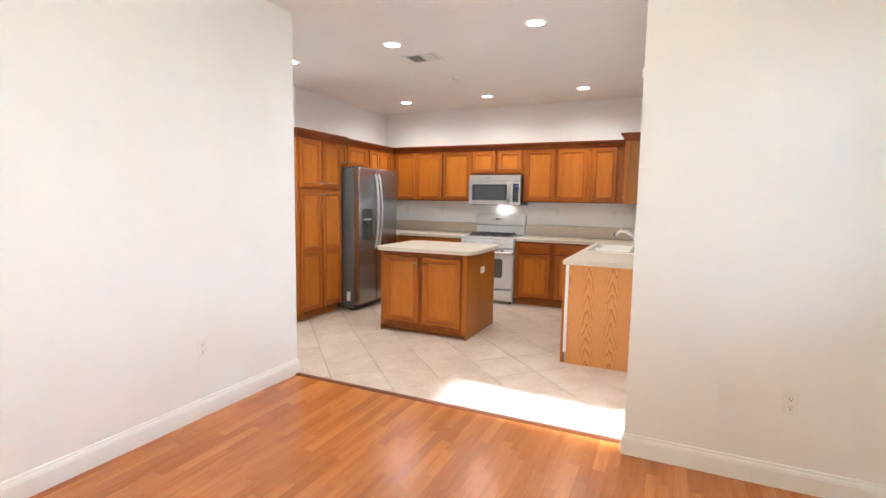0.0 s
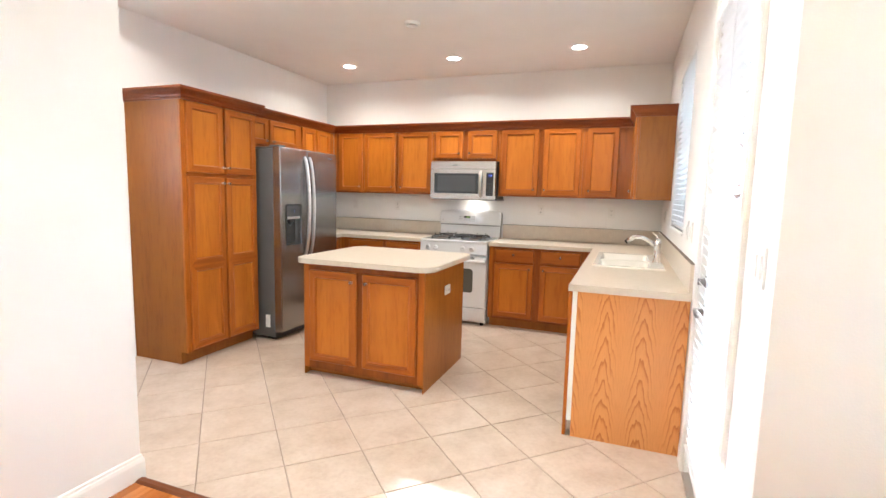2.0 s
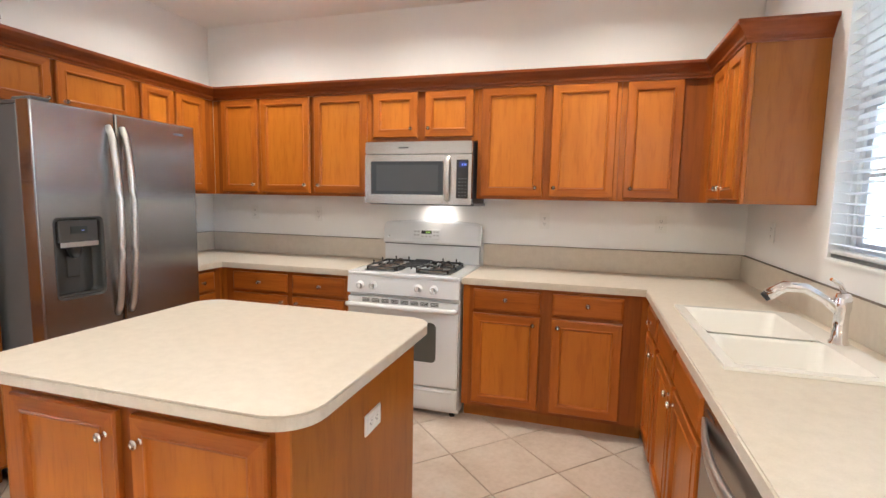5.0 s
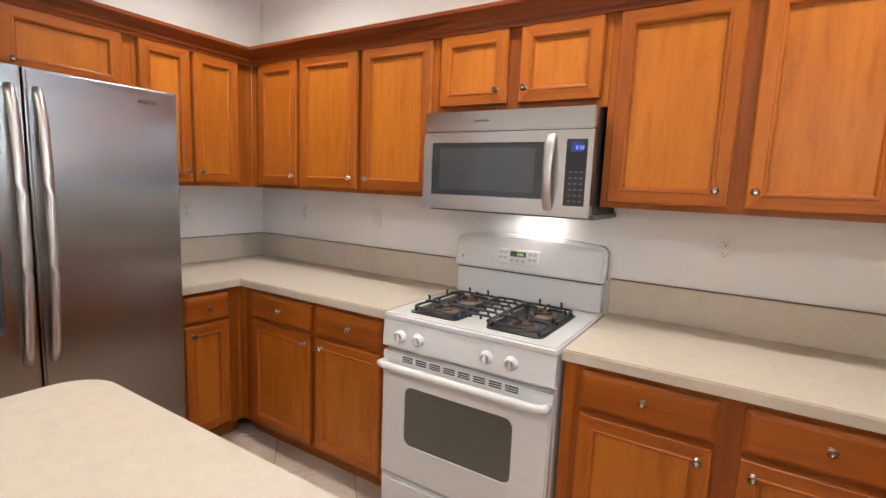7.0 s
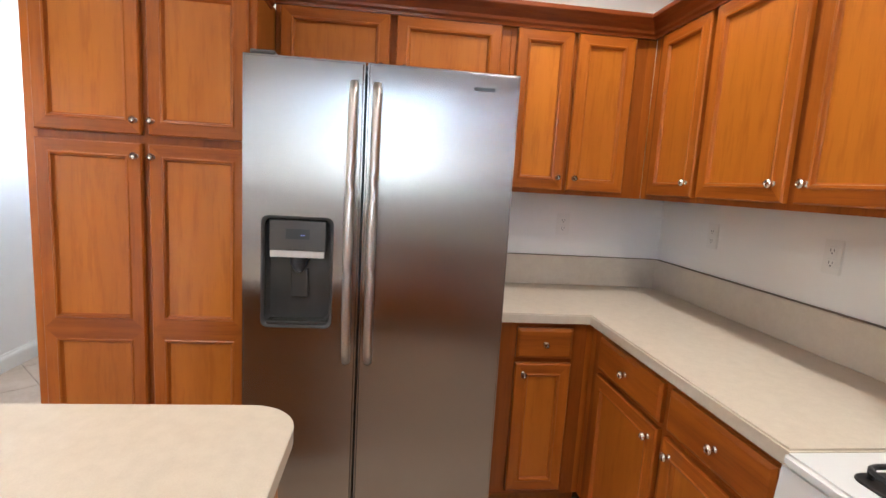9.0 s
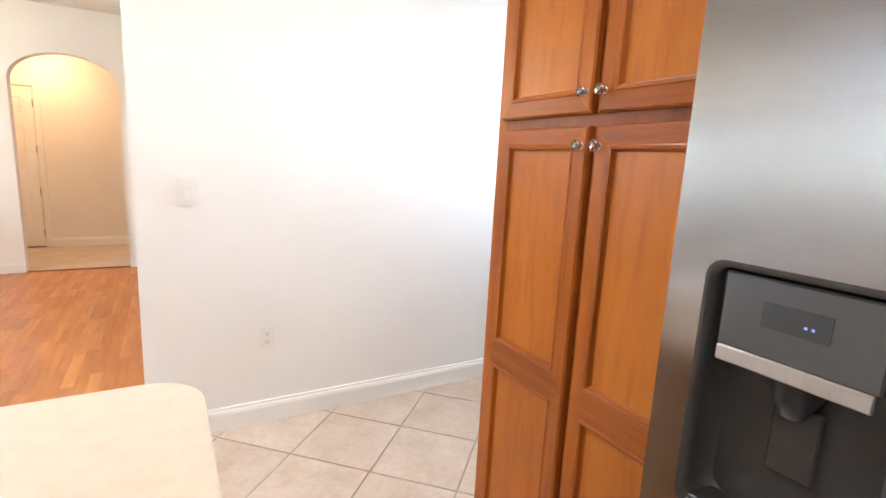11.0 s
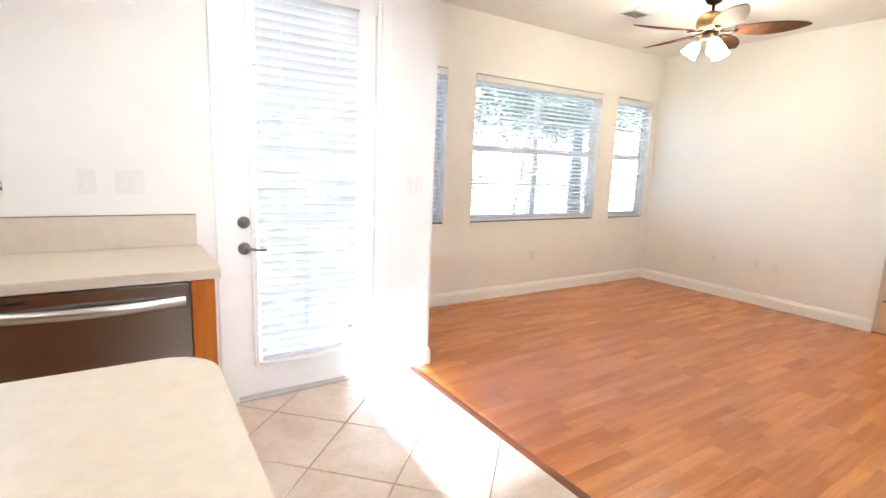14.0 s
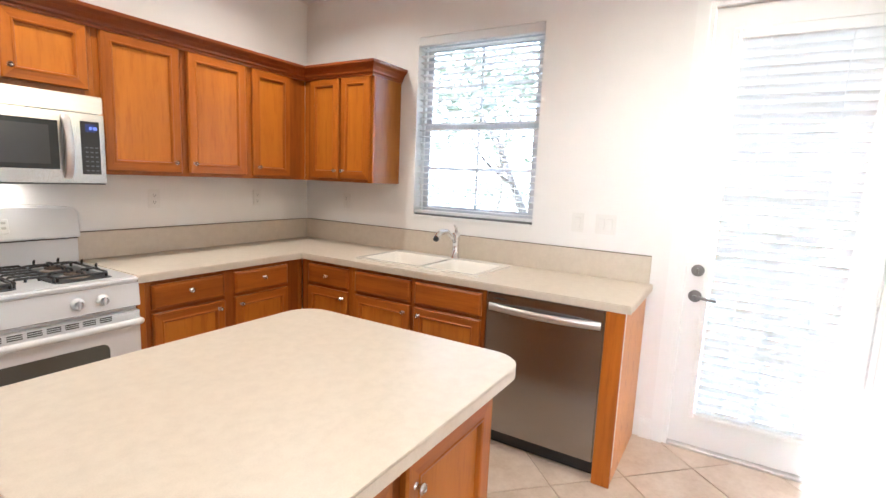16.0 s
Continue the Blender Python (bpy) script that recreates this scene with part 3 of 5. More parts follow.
def panel_door(name, m, w, h, label, hinge_side=1):
    """A white six-panel inner door with its casing, built facing -y."""
    d = thing(name, m, label, "door", kind="structure")
    bm = bmesh.new()
    for a, b, c, e in ((-w / 2 - 0.075, -w / 2 - 0.012, 0, h + 0.075), (w / 2 + 0.012, w / 2 + 0.075, 0, h + 0.075), (-w / 2 - 0.012, w / 2 + 0.012, h + 0.012, h + 0.075)):
        box(bm, a, b, -0.018, -0.001, c, e, 0.004, 2)
    part("door_casing", bm, TRIM, d)
    bm = bmesh.new()
    box(bm, -w / 2, w / 2, -0.010, -0.0015, 0.015, h)
    leaf = part("door_leaf", bm, TRIM, d)
    for z0, z1 in ((0.22, 0.80), (0.98, 1.62), (1.76, h - 0.12)):
        for s in (-1, 1):
            bm = bmesh.new()
            xa, xb = sorted((s * 0.05, s * (w / 2 - 0.11)))
            rect_rings(bm, xa, xb, z0, z1, [(0, -0.0105), (0.012, -0.018), (0.03, -0.012), (0.05, -0.017)])
            part("panel", bm, TRIM, leaf)
    for z in (0.2, 0.75, 1.3, h - 0.2):
        part("hinge", boxed(hinge_side * w / 2 - 0.006, hinge_side * w / 2 + 0.006, -0.024, -0.011, z - 0.045, z + 0.045, 0.003), NICKEL, leaf)
    # dark strip painted in for the shade under the door leaf
    part("door_gap_shade", boxed(-w / 2, w / 2, -0.009, -0.002, 0.002, 0.0145), GAP_SHADE, d)
    return d


def rect_rings(bm, x0, x1, z0, z1, rings, fill=True, slots=None):
    """Nested rectangles in the xz plane: (inset, y) from the outside in."""
    loops = []
    for ins, y in rings:
        loops.append([bm.verts.new(p) for p in ((x0 + ins, y, z0 + ins), (x1 - ins, y, z0 + ins), (x1 - ins, y, z1 - ins), (x0 + ins, y, z1 - ins))])
    for k, (a, b) in enumerate(zip(loops, loops[1:])):
        for i in range(4):
            f = bm.faces.new((a[i], a[(i + 1) % 4], b[(i + 1) % 4], b[i]))
            if slots and i in (0, 2):
                f.material_index = 1
    if fill:
        bm.faces.new(loops[-1])
    return bm


panel_door("door_2", pose(-0.62, PN, 0), 0.72, 2.10, "white six-panel closet door beside the pantry", 1)
panel_door("door_3", pose(3.28, HY, 0, 0, 0, 180), 0.68, 2.08, "white six-panel hall door, closed", 1)


# ---- cabinets ----
KNOB = lathe(bmesh.new(), [(0, 0.026), (0.008, 0.0255), (0.0135, 0.022), (0.0145, 0.018), (0.012, 0.014), (0.006, 0.010), (0.0055, 0.003), (0.009, 0.0)], pose(0, 0, 0, 90, 0, 0), 14)
KNOB_MESH = mesh_of("knob", KNOB, NICKEL)
DT = 0.022


def leaf_of(cab, x0, x1, z0, z1, face, knob=None, rail=0.058, name="door", mid=None):
    """A framed door or drawer front on the plane y = face, looking towards -y; mid is the height of a middle rail."""
    f = face - DT
    low = z1 - z0 < 0.2
    r = 0.030 if low else rail
    if low:
        bm = bmesh.new()
        rect_rings(bm, x0, x1, z0, z1, [(0, face - 0.0005), (0, f + 0.009), (0.010, f + 0.0015), (0.014, f)], True, True)
        d = part(name, bm, (OAK_X, OAK_X), cab)
    else:
        bm = bmesh.new()
        inner = [(r - 0.014, f), (r - 0.010, f - 0.003), (r - 0.003, f - 0.001), (r, f + 0.008), (r + 0.004, f + 0.012)]
        cuts = [(z0, z1)] if mid is None else [(z0, mid), (mid, z1)]
        if mid is None:
            rect_rings(bm, x0, x1, z0, z1, [(0, face - 0.0005), (0, f + 0.006), (0.005, f)] + inner, False, True)
        else:
            rect_rings(bm, x0, x1, z0, z1, [(0, face - 0.0005), (0, f + 0.006), (0.005, f)], False, True)
            for i, (a, b) in enumerate(cuts):
                lo, hi = (z0 + 0.005, mid) if i == 0 else (mid, z1 - 0.005)
                rect_rings(bm, x0 + 0.005, x1 - 0.005, lo, hi, [(0, f)] + [(q - 0.005, w) for q, w in inner], False, True)
        d = part(name, bm, (OAK_V, OAK_X), cab)
        ins = r + 0.003
        for a, b in cuts:
            part("panel", boxed(x0 + ins, x1 - ins, f + 0.0115, f + 0.016, a + ins - (0.006 if a == mid else 0), b - ins + (0.006 if b == mid else 0)), OAK_PANEL, d)
    if knob:
        k = new("knob", KNOB_MESH)
        k.parent = d
        k.matrix_basis = pose(knob[0], f, knob[1])
    return d


def cabinet(name, m, x0, x1, z0, z1, depth, fronts, label, toe=0.0, group="kitchen cabinets", top=None):
    """A cabinet unit: carcass with face frame, and its fronts (kind, x0, x1, z0, z1, knob, middle rail). Back at y = 0, face at y = -depth."""
    cab = thing(name, m, label, "cabinet", group)
    top = top or z1
    bm = bmesh.new()
    box(bm, x0, x1, -depth + 0.019, -0.002, z0 + toe, z1)
    if toe:
        box(bm, x0 + 0.001, x1 - 0.001, -depth + 0.075, -0.004, 0.001, toe)
    part("body", bm, OAK_SIDE, cab)
    st = 0.04
    part("stile", boxed(x0, x0 + st, -depth, -depth + 0.018, z0 + toe, top, 0.001), OAK_V, cab)
    part("stile", boxed(x1 - st, x1, -depth, -depth + 0.018, z0 + toe, top, 0.001), OAK_V, cab)
    part("face_frame", boxed(x0 + st, x1 - st, -depth + 0.0005, -depth + 0.018, z0 + toe, top), OAK_FRAME_SHADED, cab)
    for kind, a, b, c, e, knob, *mid in fronts:
        leaf_of(cab, a, b, c, e, -depth, knob, name=kind, mid=mid[0] if mid else None)
    return cab


UP = 0.305
LO = 0.61
N0 = pose(0, 0, 0)
# wall cabinets on the range wall
cabinet("wall_cabinet", N0, 0.3055, 0.735, 1.40, 2.13, UP, [("door", 0.392, 0.722, 1.42, 2.118, (0.685, 1.478))], "honey-stained wooden corner wall cabinet, one door")
cabinet("wall_cabinet", N0, 0.736, 1.655, 1.40, 2.13, UP, [("door", 0.752, 1.17, 1.42, 2.118, (1.13, 1.478)), ("door", 1.21, 1.632, 1.42, 2.118, (1.248, 1.478))], "honey-stained wooden two-door wall cabinet with nickel knobs")
cabinet("wall_cabinet", N0, 1.656, 2.430, 1.78, 2.13, UP, [("door", 1.68, 2.01, 1.81, 2.118, (1.967, 1.868)), ("door", 2.066, 2.402, 1.81, 2.118, (2.095, 1.868))], "short honey-stained wall cabinet above the microwave")
cabinet("wall_cabinet", N0, 2.431, 3.318, 1.40, 2.13, UP, [("door", 2.458, 2.862, 1.42, 2.118, (2.82, 1.478)), ("door", 2.91, 3.295, 1.42, 2.118, (2.937, 1.478))], "honey-stained wooden two-door wall cabinet with wide doors")
cabinet("wall_cabinet", N0, 3.319, 3.8195, 1.40, 2.13, UP, [("door", 3.35, 3.662, 1.42, 2.118, (3.39, 1.478))], "honey-stained wooden corner wall cabinet, single door")
# west wall: turned so that the fronts look east; local x runs north
WM = pose(0, 0, 0, 0, 0, 90)
cabinet("wall_cabinet", WM, -0.985, -0.3055, 1.40, 2.13, UP, [("door", -0.958, -0.70, 1.42, 2.118, (-0.73, 1.478)), ("door", -0.68, -0.41, 1.42, 2.118, (-0.65, 1.478))], "narrow two-door honey-stained wall cabinet beside the fridge")
cabinet("wall_cabinet", WM, -1.992, -0.986, 1.83, 2.13, UP, [("door", -1.97, -1.515, 1.855, 2.118, (-1.55, 1.90)), ("door", -1.488, -1.03, 1.855, 2.118, (-1.45, 1.90))], "low honey-stained wall cabinet above the fridge")
cabinet("pantry_cabinet", WM, -2.79, -1.994, 0.0, 2.095, 0.585, [("door", -2.752, -2.392, 1.53, 2.068, (-2.410, 1.58)), ("door", -2.368, -2.022, 1.53, 2.068, (-2.352, 1.58)),
    ("door", -2.752, -2.392, 0.122, 1.50, (-2.410, 1.452), 0.80), ("door", -2.368, -2.022, 0.122, 1.50, (-2.352, 1.452), 0.80)], "tall honey-stained pantry cabinet with four doors", 0.1)
cabinet("base_cabinet", WM, -1.055, -0.595, 0.0, 0.874, LO, [("drawer", -0.94, -0.70, 0.72, 0.85, (-0.82, 0.785)), ("door", -0.94, -0.70, 0.125, 0.70, (-0.905, 0.655))], "narrow honey-stained base cabinet beside the fridge", 0.1)
# range wall, lower
cabinet("base_cabinet", N0, 0.612, 1.648, 0.0, 0.874, LO, [("drawer", 0.72, 1.17, 0.72, 0.85, (0.948, 0.785)), ("door", 0.72, 1.17, 0.125, 0.70, (1.13, 0.655)),
    ("drawer", 1.21, 1.615, 0.72, 0.85, (1.43, 0.785)), ("door", 1.21, 1.615, 0.125, 0.70, (1.25, 0.655))], "honey-stained base cabinet with two drawers over two doors", 0.1)
cabinet("base_cabinet", N0, 2.434, 3.512, 0.0, 0.874, LO, [("drawer", 2.50, 2.91, 0.72, 0.85, (2.703, 0.795)), ("door", 2.50, 2.91, 0.125, 0.70, (2.87, 0.655)),
    ("drawer", 2.98, 3.375, 0.72, 0.85, (3.18, 0.795)), ("door", 2.98, 3.375, 0.125, 0.70, (3.015, 0.655))], "honey-stained base cabinet between range and corner", 0.1)
# east wall: fronts look west; local x runs south
EM = pose(EAST, 0, 0, 0, 0, -90)
cabinet("wall_cabinet", EM, 0.3055, 0.96, 1.40, 2.13, UP, [("door", 0.38, 0.658, 1.42, 2.118, (0.632, 1.478)), ("door", 0.678, 0.938, 1.42, 2.118, (0.705, 1.478))], "two-door honey-stained wall cabinet beside the window")
cabinet("base_cabinet", EM, 0.612, 1.065, 0.0, 0.874, LO, [("drawer", 0.685, 1.04, 0.72, 0.85, (0.862, 0.785)), ("door", 0.685, 1.04, 0.125, 0.70, (1.00, 0.655))], "single honey-stained base cabinet beside the sink", 0.1)
cabinet("sink_cabinet", EM, 1.066, 2.022, 0.0, 0.70, LO, [("drawer", 1.10, 1.53, 0.72, 0.85, None), ("drawer", 1.562, 2.0, 0.72, 0.85, None), ("door", 1.10, 1.53, 0.125, 0.70, (1.49, 0.655)), ("door", 1.562, 2.0, 0.125, 0.70, (1.60, 0.655))], "honey-stained sink base cabinet with two false drawers", 0.1, top=0.874)


def crown(path, label="stained wood crown moulding on the cabinets"):
    prof = [(-0.012, -0.02), (0.004, -0.02), (0.006, -0.008), (0.014, 0.0), (0.016, 0.012), (0.030, 0.034), (0.046, 0.050), (0.050, 0.056), (0.050, 0.072), (-0.012, 0.072)]
    structure("trim", sweep(bmesh.new(), path, prof), CROWN, label, "crown moulding")


zc = 2.135
crown([(UP + DT, -1.992, zc), (UP + DT, -(UP + DT), zc), (EAST - UP - DT, -(UP + DT), zc), (EAST - UP - DT, -0.96, zc), (EAST, -0.96, zc)])
zp = 2.09
crown([(0.0, -2.79, zp), (0.585 + DT, -2.79, zp), (0.585 + DT, -1.994, zp), (0.38, -1.994, zp)])

# ---- worktops ----
CT0, CT1 = 0.876, 0.915
CF = 0.64


def worktop_left():
    w = thing("worktop", pose(0, 0, 0), "cream laminate worktop with backsplash between fridge and range", "worktop")
    part("top", slab(bmesh.new(), [(0.001, -0.001), (0.001, -1.06), (CF, -1.06), (CF, -CF), (1.652, -CF), (1.652, -0.001)], CT0, CT1, 0.005), LAMINATE, w)
    bm = bmesh.new()
    box(bm, 0.021, 1.652, -0.021, -0.002, CT1, 1.07, 0.003)
    box(bm, 0.002, 0.021, -1.06, -0.002, CT1, 1.0705, 0.003)
    part("backsplash", bm, LAMINATE, w)
    bm = bmesh.new()
    box(bm, 0.019, 1.652, -0.0195, -0.0005, 1.0708, 1.0735)
    box(bm, 0.0005, 0.0195, -1.06, -0.0195, 1.0708, 1.0735)
    part("seam", bm, TOP_LINE, w, "thin dark line along the backsplash top")


SX0, SX1, SY0, SY1 = 3.565, 4.045, -1.93, -1.05
ES = -2.765                                  # south end of the east worktop


def worktop_right():
    w = thing("worktop", pose(0, 0, 0), "cream laminate L-shaped worktop running under the window", "worktop")
    f = EAST - CF
    bm = bmesh.new()
    hx0, hx1, hy0, hy1 = SX0 + 0.03, SX1 - 0.03, SY0 + 0.03, SY1 - 0.03
    vs = {}

    def v(x, y, z):
        k = (round(x, 4), round(y, 4), z)
        if k not in vs:
            vs[k] = bm.verts.new((x, y, z))
        return vs[k]

    X = [2.430, f, hx0, hx1, EAST - 0.001]
    Y = [ES, hy0, hy1, -CF, -0.001]
    cells = [(i, j) for i in range(4) for j in range(4) if not (i == 2 and j == 1) and not (i == 0 and j < 3)]
    for z, flip in ((CT1, False), (CT0, True)):
        for i, j in cells:
            q = [v(X[i], Y[j], z), v(X[i + 1], Y[j], z), v(X[i + 1], Y[j + 1], z), v(X[i], Y[j + 1], z)]
            bm.faces.new(q[::-1] if flip else q)
    for e in [e for e in bm.edges if len(e.link_faces) == 1 and e.verts[0].co.z > 0.9]:
        a, b = e.verts
        q = (a, b, v(b.co.x, b.co.y, CT0), v(a.co.x, a.co.y, CT0))
        bm.faces.new(q)
    bmesh.ops.recalc_face_normals(bm, faces=bm.faces)
    rim = [e for e in bm.edges if all(abs(p.co.z - CT1) < 1e-4 for p in e.verts) and e.calc_face_angle(0) > 1.0]
    bmesh.ops.bevel(bm, geom=rim, offset=0.005, segments=2, affect="EDGES")
    part("top", bm, LAMINATE, w)
    bm = bmesh.new()
    box(bm, 2.430, EAST - 0.021, -0.021, -0.002, CT1, 1.07, 0.003)
    box(bm, EAST - 0.021, EAST - 0.002, ES + 0.02, -0.002, CT1, 1.0705, 0.003)
    part("backsplash", bm, LAMINATE, w)
    bm = bmesh.new()
    box(bm, 2.430, EAST - 0.019, -0.0195, -0.0005, 1.0708, 1.0735)
    box(bm, EAST - 0.0195, EAST - 0.0005, ES + 0.02, -0.0195, 1.0708, 1.0735)
    part("seam", bm, TOP_LINE, w, "thin dark line along the backsplash top")


def sink():
    s = thing("kitchen_sink", pose(0, 0, 0), "cream double-bowl drop-in sink set in the worktop", "sink")
    ym = SY0 + (SY1 - SY0) * 0.45
    bm = bmesh.new()
    z = CT1 + 0.012
    bowls = [(SX0 + 0.035, SX1 - 0.085, SY0 + 0.035, ym - 0.014), (SX0 + 0.035, SX1 - 0.085, ym + 0.014, SY1 - 0.035)]
    # rim, in strips round the bowls
    for q in ((SX0, SX0 + 0.035, SY0, SY1), (SX1 - 0.085, SX1, SY0, SY1), (SX0 + 0.035, SX1 - 0.085, SY0, SY0 + 0.035), (SX0 + 0.035, SX1 - 0.085, SY1 - 0.035, SY1)):
        box(bm, *q, CT1 + 0.0005, z)
    box(bm, SX0 + 0.035, SX1 - 0.085, ym - 0.014, ym + 0.014, CT1 - 0.02, z - 0.006)
    part("rim", bm, PORCELAIN, s)
    for x0, x1, y0, y1 in bowls:
        bm = bmesh.new()
        loops = []
        for ins, zz, rr in ((0.0, z - 0.001, 0.02), (0.010, z - 0.012, 0.04), (0.022, CT1 - 0.13, 0.05), (0.045, CT1 - 0.16, 0.05)):
            loops.append([bm.verts.new((x, y, zz)) for x, y in rounded(x0 + ins, x1 - ins, y0 + ins, y1 - ins, rr, 5)])
        for a, b in zip(loops, loops[1:]):
            for i in range(len(a)):
                bm.faces.new((a[i], a[(i + 1) % len(a)], b[(i + 1) % len(a)], b[i])).smooth = True
        bm.faces.new(loops[-1])
        bmesh.ops.recalc_face_normals(bm, faces=bm.faces)
        bmesh.ops.reverse_faces(bm, faces=bm.faces)
        bowl = part("bowl", bm, PORCELAIN, s)
        part("drain", lathe(bmesh.new(), [(0.0, 0.002), (0.022, 0.002), (0.03, 0.006), (0.04, 0.006), (0.042, 0.001)], pose((x0 + x1) / 2, (y0 + y1) / 2, CT1 - 0.1595)), CHROME, bowl)


def faucet():
    f = thing("faucet", pose(SX1 - 0.035, -1.535, CT1 + 0.0125), "chrome single-lever pull-out kitchen faucet", "faucet")
    part("base", lathe(bmesh.new(), [(0, 0), (0.03, 0), (0.03, 0.006), (0.024, 0.012), (0.022, 0.11), (0.026, 0.12), (0.026, 0.16), (0.02, 0.175), (0, 0.178)]), CHROME, f)
    part("spout", tube(bmesh.new(), [(0, 0.0, 0.10), (-0.05, 0.005, 0.150), (-0.11, 0.01, 0.185), (-0.17, 0.015, 0.187), (-0.222, 0.018, 0.150)], [0.015, 0.016, 0.0175, 0.02, 0.022], 14), CHROME, f)
    part("spray_head", tube(bmesh.new(), [(-0.219, 0.018, 0.152), (-0.232, 0.019, 0.140)], [0.019, 0.016], 14), BLACK, f)
    part("lever", tube(bmesh.new(), [(0.0, 0, 0.172), (-0.012, -0.004, 0.205), (-0.045, -0.01, 0.225)], [0.010, 0.008, 0.006]), CHROME, f)


# ---- dishwasher and the end panel ----
def dishwasher():
    d = thing("dishwasher", EM, "stainless steel dishwasher under the worktop", "dishwasher")
    part("tub", boxed(2.034, 2.652, -0.59, -0.01, 0.09, 0.872), GREY_PLASTIC, d)
    part("door", boxed(2.034, 2.652, -0.630, -0.592, 0.10, 0.868, 0.006, 2), STEEL, d)
    part("toe_kick", boxed(2.034, 2.652, -0.560, -0.02, 0.002, 0.088), BLACK, d, "black toe kick")
    bm = bmesh.new()
    for k in range(12):
        a, b = k / 12, (k + 1) / 12
        xa, xb = 2.05 + 0.586 * a, 2.05 + 0.586 * b
        ya, yb = (-0.637 - 0.035 * math.sin(math.pi * t) for t in (a, b))
        q = [bm.verts.new(p) for p in ((xa, ya, 0.775), (xb, yb, 0.775), (xb, yb, 0.812), (xa, ya, 0.812), (xa, ya + 0.012, 0.775), (xb, yb + 0.012, 0.775), (xb, yb + 0.012, 0.812), (xa, ya + 0.012, 0.812))]
        for i in ((0, 1, 2, 3), (4, 7, 6, 5), (3, 2, 6, 7), (0, 4, 5, 1)):
            bm.faces.new([q[j] for j in i]).smooth = True
    bmesh.ops.remove_doubles(bm, verts=bm.verts, dist=1e-5)
    part("handle", bm, STEEL_V, d)
    part("control_display", boxed(2.075, 2.15, -0.6315, -0.6302, 0.838, 0.846), BLACK, d)


def end_panel():
    e = thing("end_panel", EM, "oak-veneer cabinet end panel with strong cathedral grain", "cabinet panel")
    part("stile", boxed(2.656, 2.742, -0.638, -0.618, 0.002, 0.874, 0.002), OAK_V, e)
    part("veneer", boxed(2.722, 2.738, -0.590, -0.008, 0.0, 0.874), OAK_END, e)
    part("edge_strip", boxed(2.70, 2.7405, -0.617, -0.5905, 0.095, 0.874, 0.002), TRIM, e, "white laminate edge strip")
    part("toe_block", boxed(2.656, 2.72, -0.56, -0.50, 0.0, 0.093), GAP_SHADE, e)


def island():
    x0, x1, yf, yb = 1.515, 2.50, -2.545, -1.70
    c = cabinet("island_cabinet", pose(0, yb, 0), x0, x1, 0.0, 0.874, yb - yf, [("door", 1.57, 1.972, 0.122, 0.822, (1.937, 0.755)), ("door", 2.024, 2.446, 0.122, 0.822, (2.058, 0.755))],
        "honey-stained kitchen island cabinet with two doors", 0.06)
    part("side_panel", boxed(x1, x1 + 0.006, -(yb - yf), -0.001, 0.0, 0.874), OAK_SIDE, c)
    part("side_panel", boxed(x0 - 0.006, x0, -(yb - yf), -0.001, 0.0, 0.874), OAK_SIDE, c)
    t = thing("island_worktop", pose(0, 0, CT0), "cream laminate island worktop with rounded corners", "worktop")
    part("top", slab(bmesh.new(), rounded(1.458, 2.58, -2.62, -1.66, 0.11, 8), CT1 - CT0 - 0.005, CT1 - CT0 - 0.002, 0.0015), LAMINATE, t)
    part("edge_band", slab(bmesh.new(), rounded(1.459, 2.579, -2.619, -1.661, 0.109, 8), 0.0, CT1 - CT0 - 0.0052, 0.003), LAMINATE, t)
    plate(pose(x1 + 0.0065, -2.10, 0.675, 0, 0, 90) @ pose(0, 0, 0, 0, 90, 0), "outlet", "white outlet on the island's side")


# ---- wall plates ----
def plate(m, kind, label, w=0.072, h=0.116):
    """An outlet or switch plate, built facing -y."""
    p = thing("outlet" if kind == "outlet" else "light_switch" if kind == "switch" else "cover_plate", m, label, "outlet" if kind == "outlet" else "switch" if kind == "switch" else "cover plate", "wall plates")
    bm = bmesh.new()
    box(bm, -w / 2, w / 2, -0.007, -0.0005, -h / 2, h / 2, 0.0025, 2)
    part("plate", bm, PLATE, p)
    if kind == "outlet":
        for s in (-1, 1):
            o = part("socket", boxed(-0.017, 0.017, -0.0095, -0.0071, s * 0.021 - 0.015, s * 0.021 + 0.015, 0.002), PLATE, p)
            bm = bmesh.new()
            box(bm, -0.008, -0.0055, -0.0099, -0.0096, s * 0.021 - 0.003, s * 0.021 + 0.007)
            box(bm, 0.0055, 0.008, -0.0099, -0.0096, s * 0.021 - 0.003, s * 0.021 + 0.006)
            box(bm, -0.0025, 0.0025, -0.0099, -0.0096, s * 0.021 - 0.011, s * 0.021 - 0.006)
            part("slot", bm, GREY_PLASTIC, o)
    elif kind == "switch":
        n = 2 if w > 0.1 else 1
        for i in range(n):
            c = (i - (n - 1) / 2) * 0.046
            part("rocker", boxed(c - 0.017, c + 0.017, -0.0125, -0.0071, -0.033, 0.033, 0.002), PLATE, p)
    return p


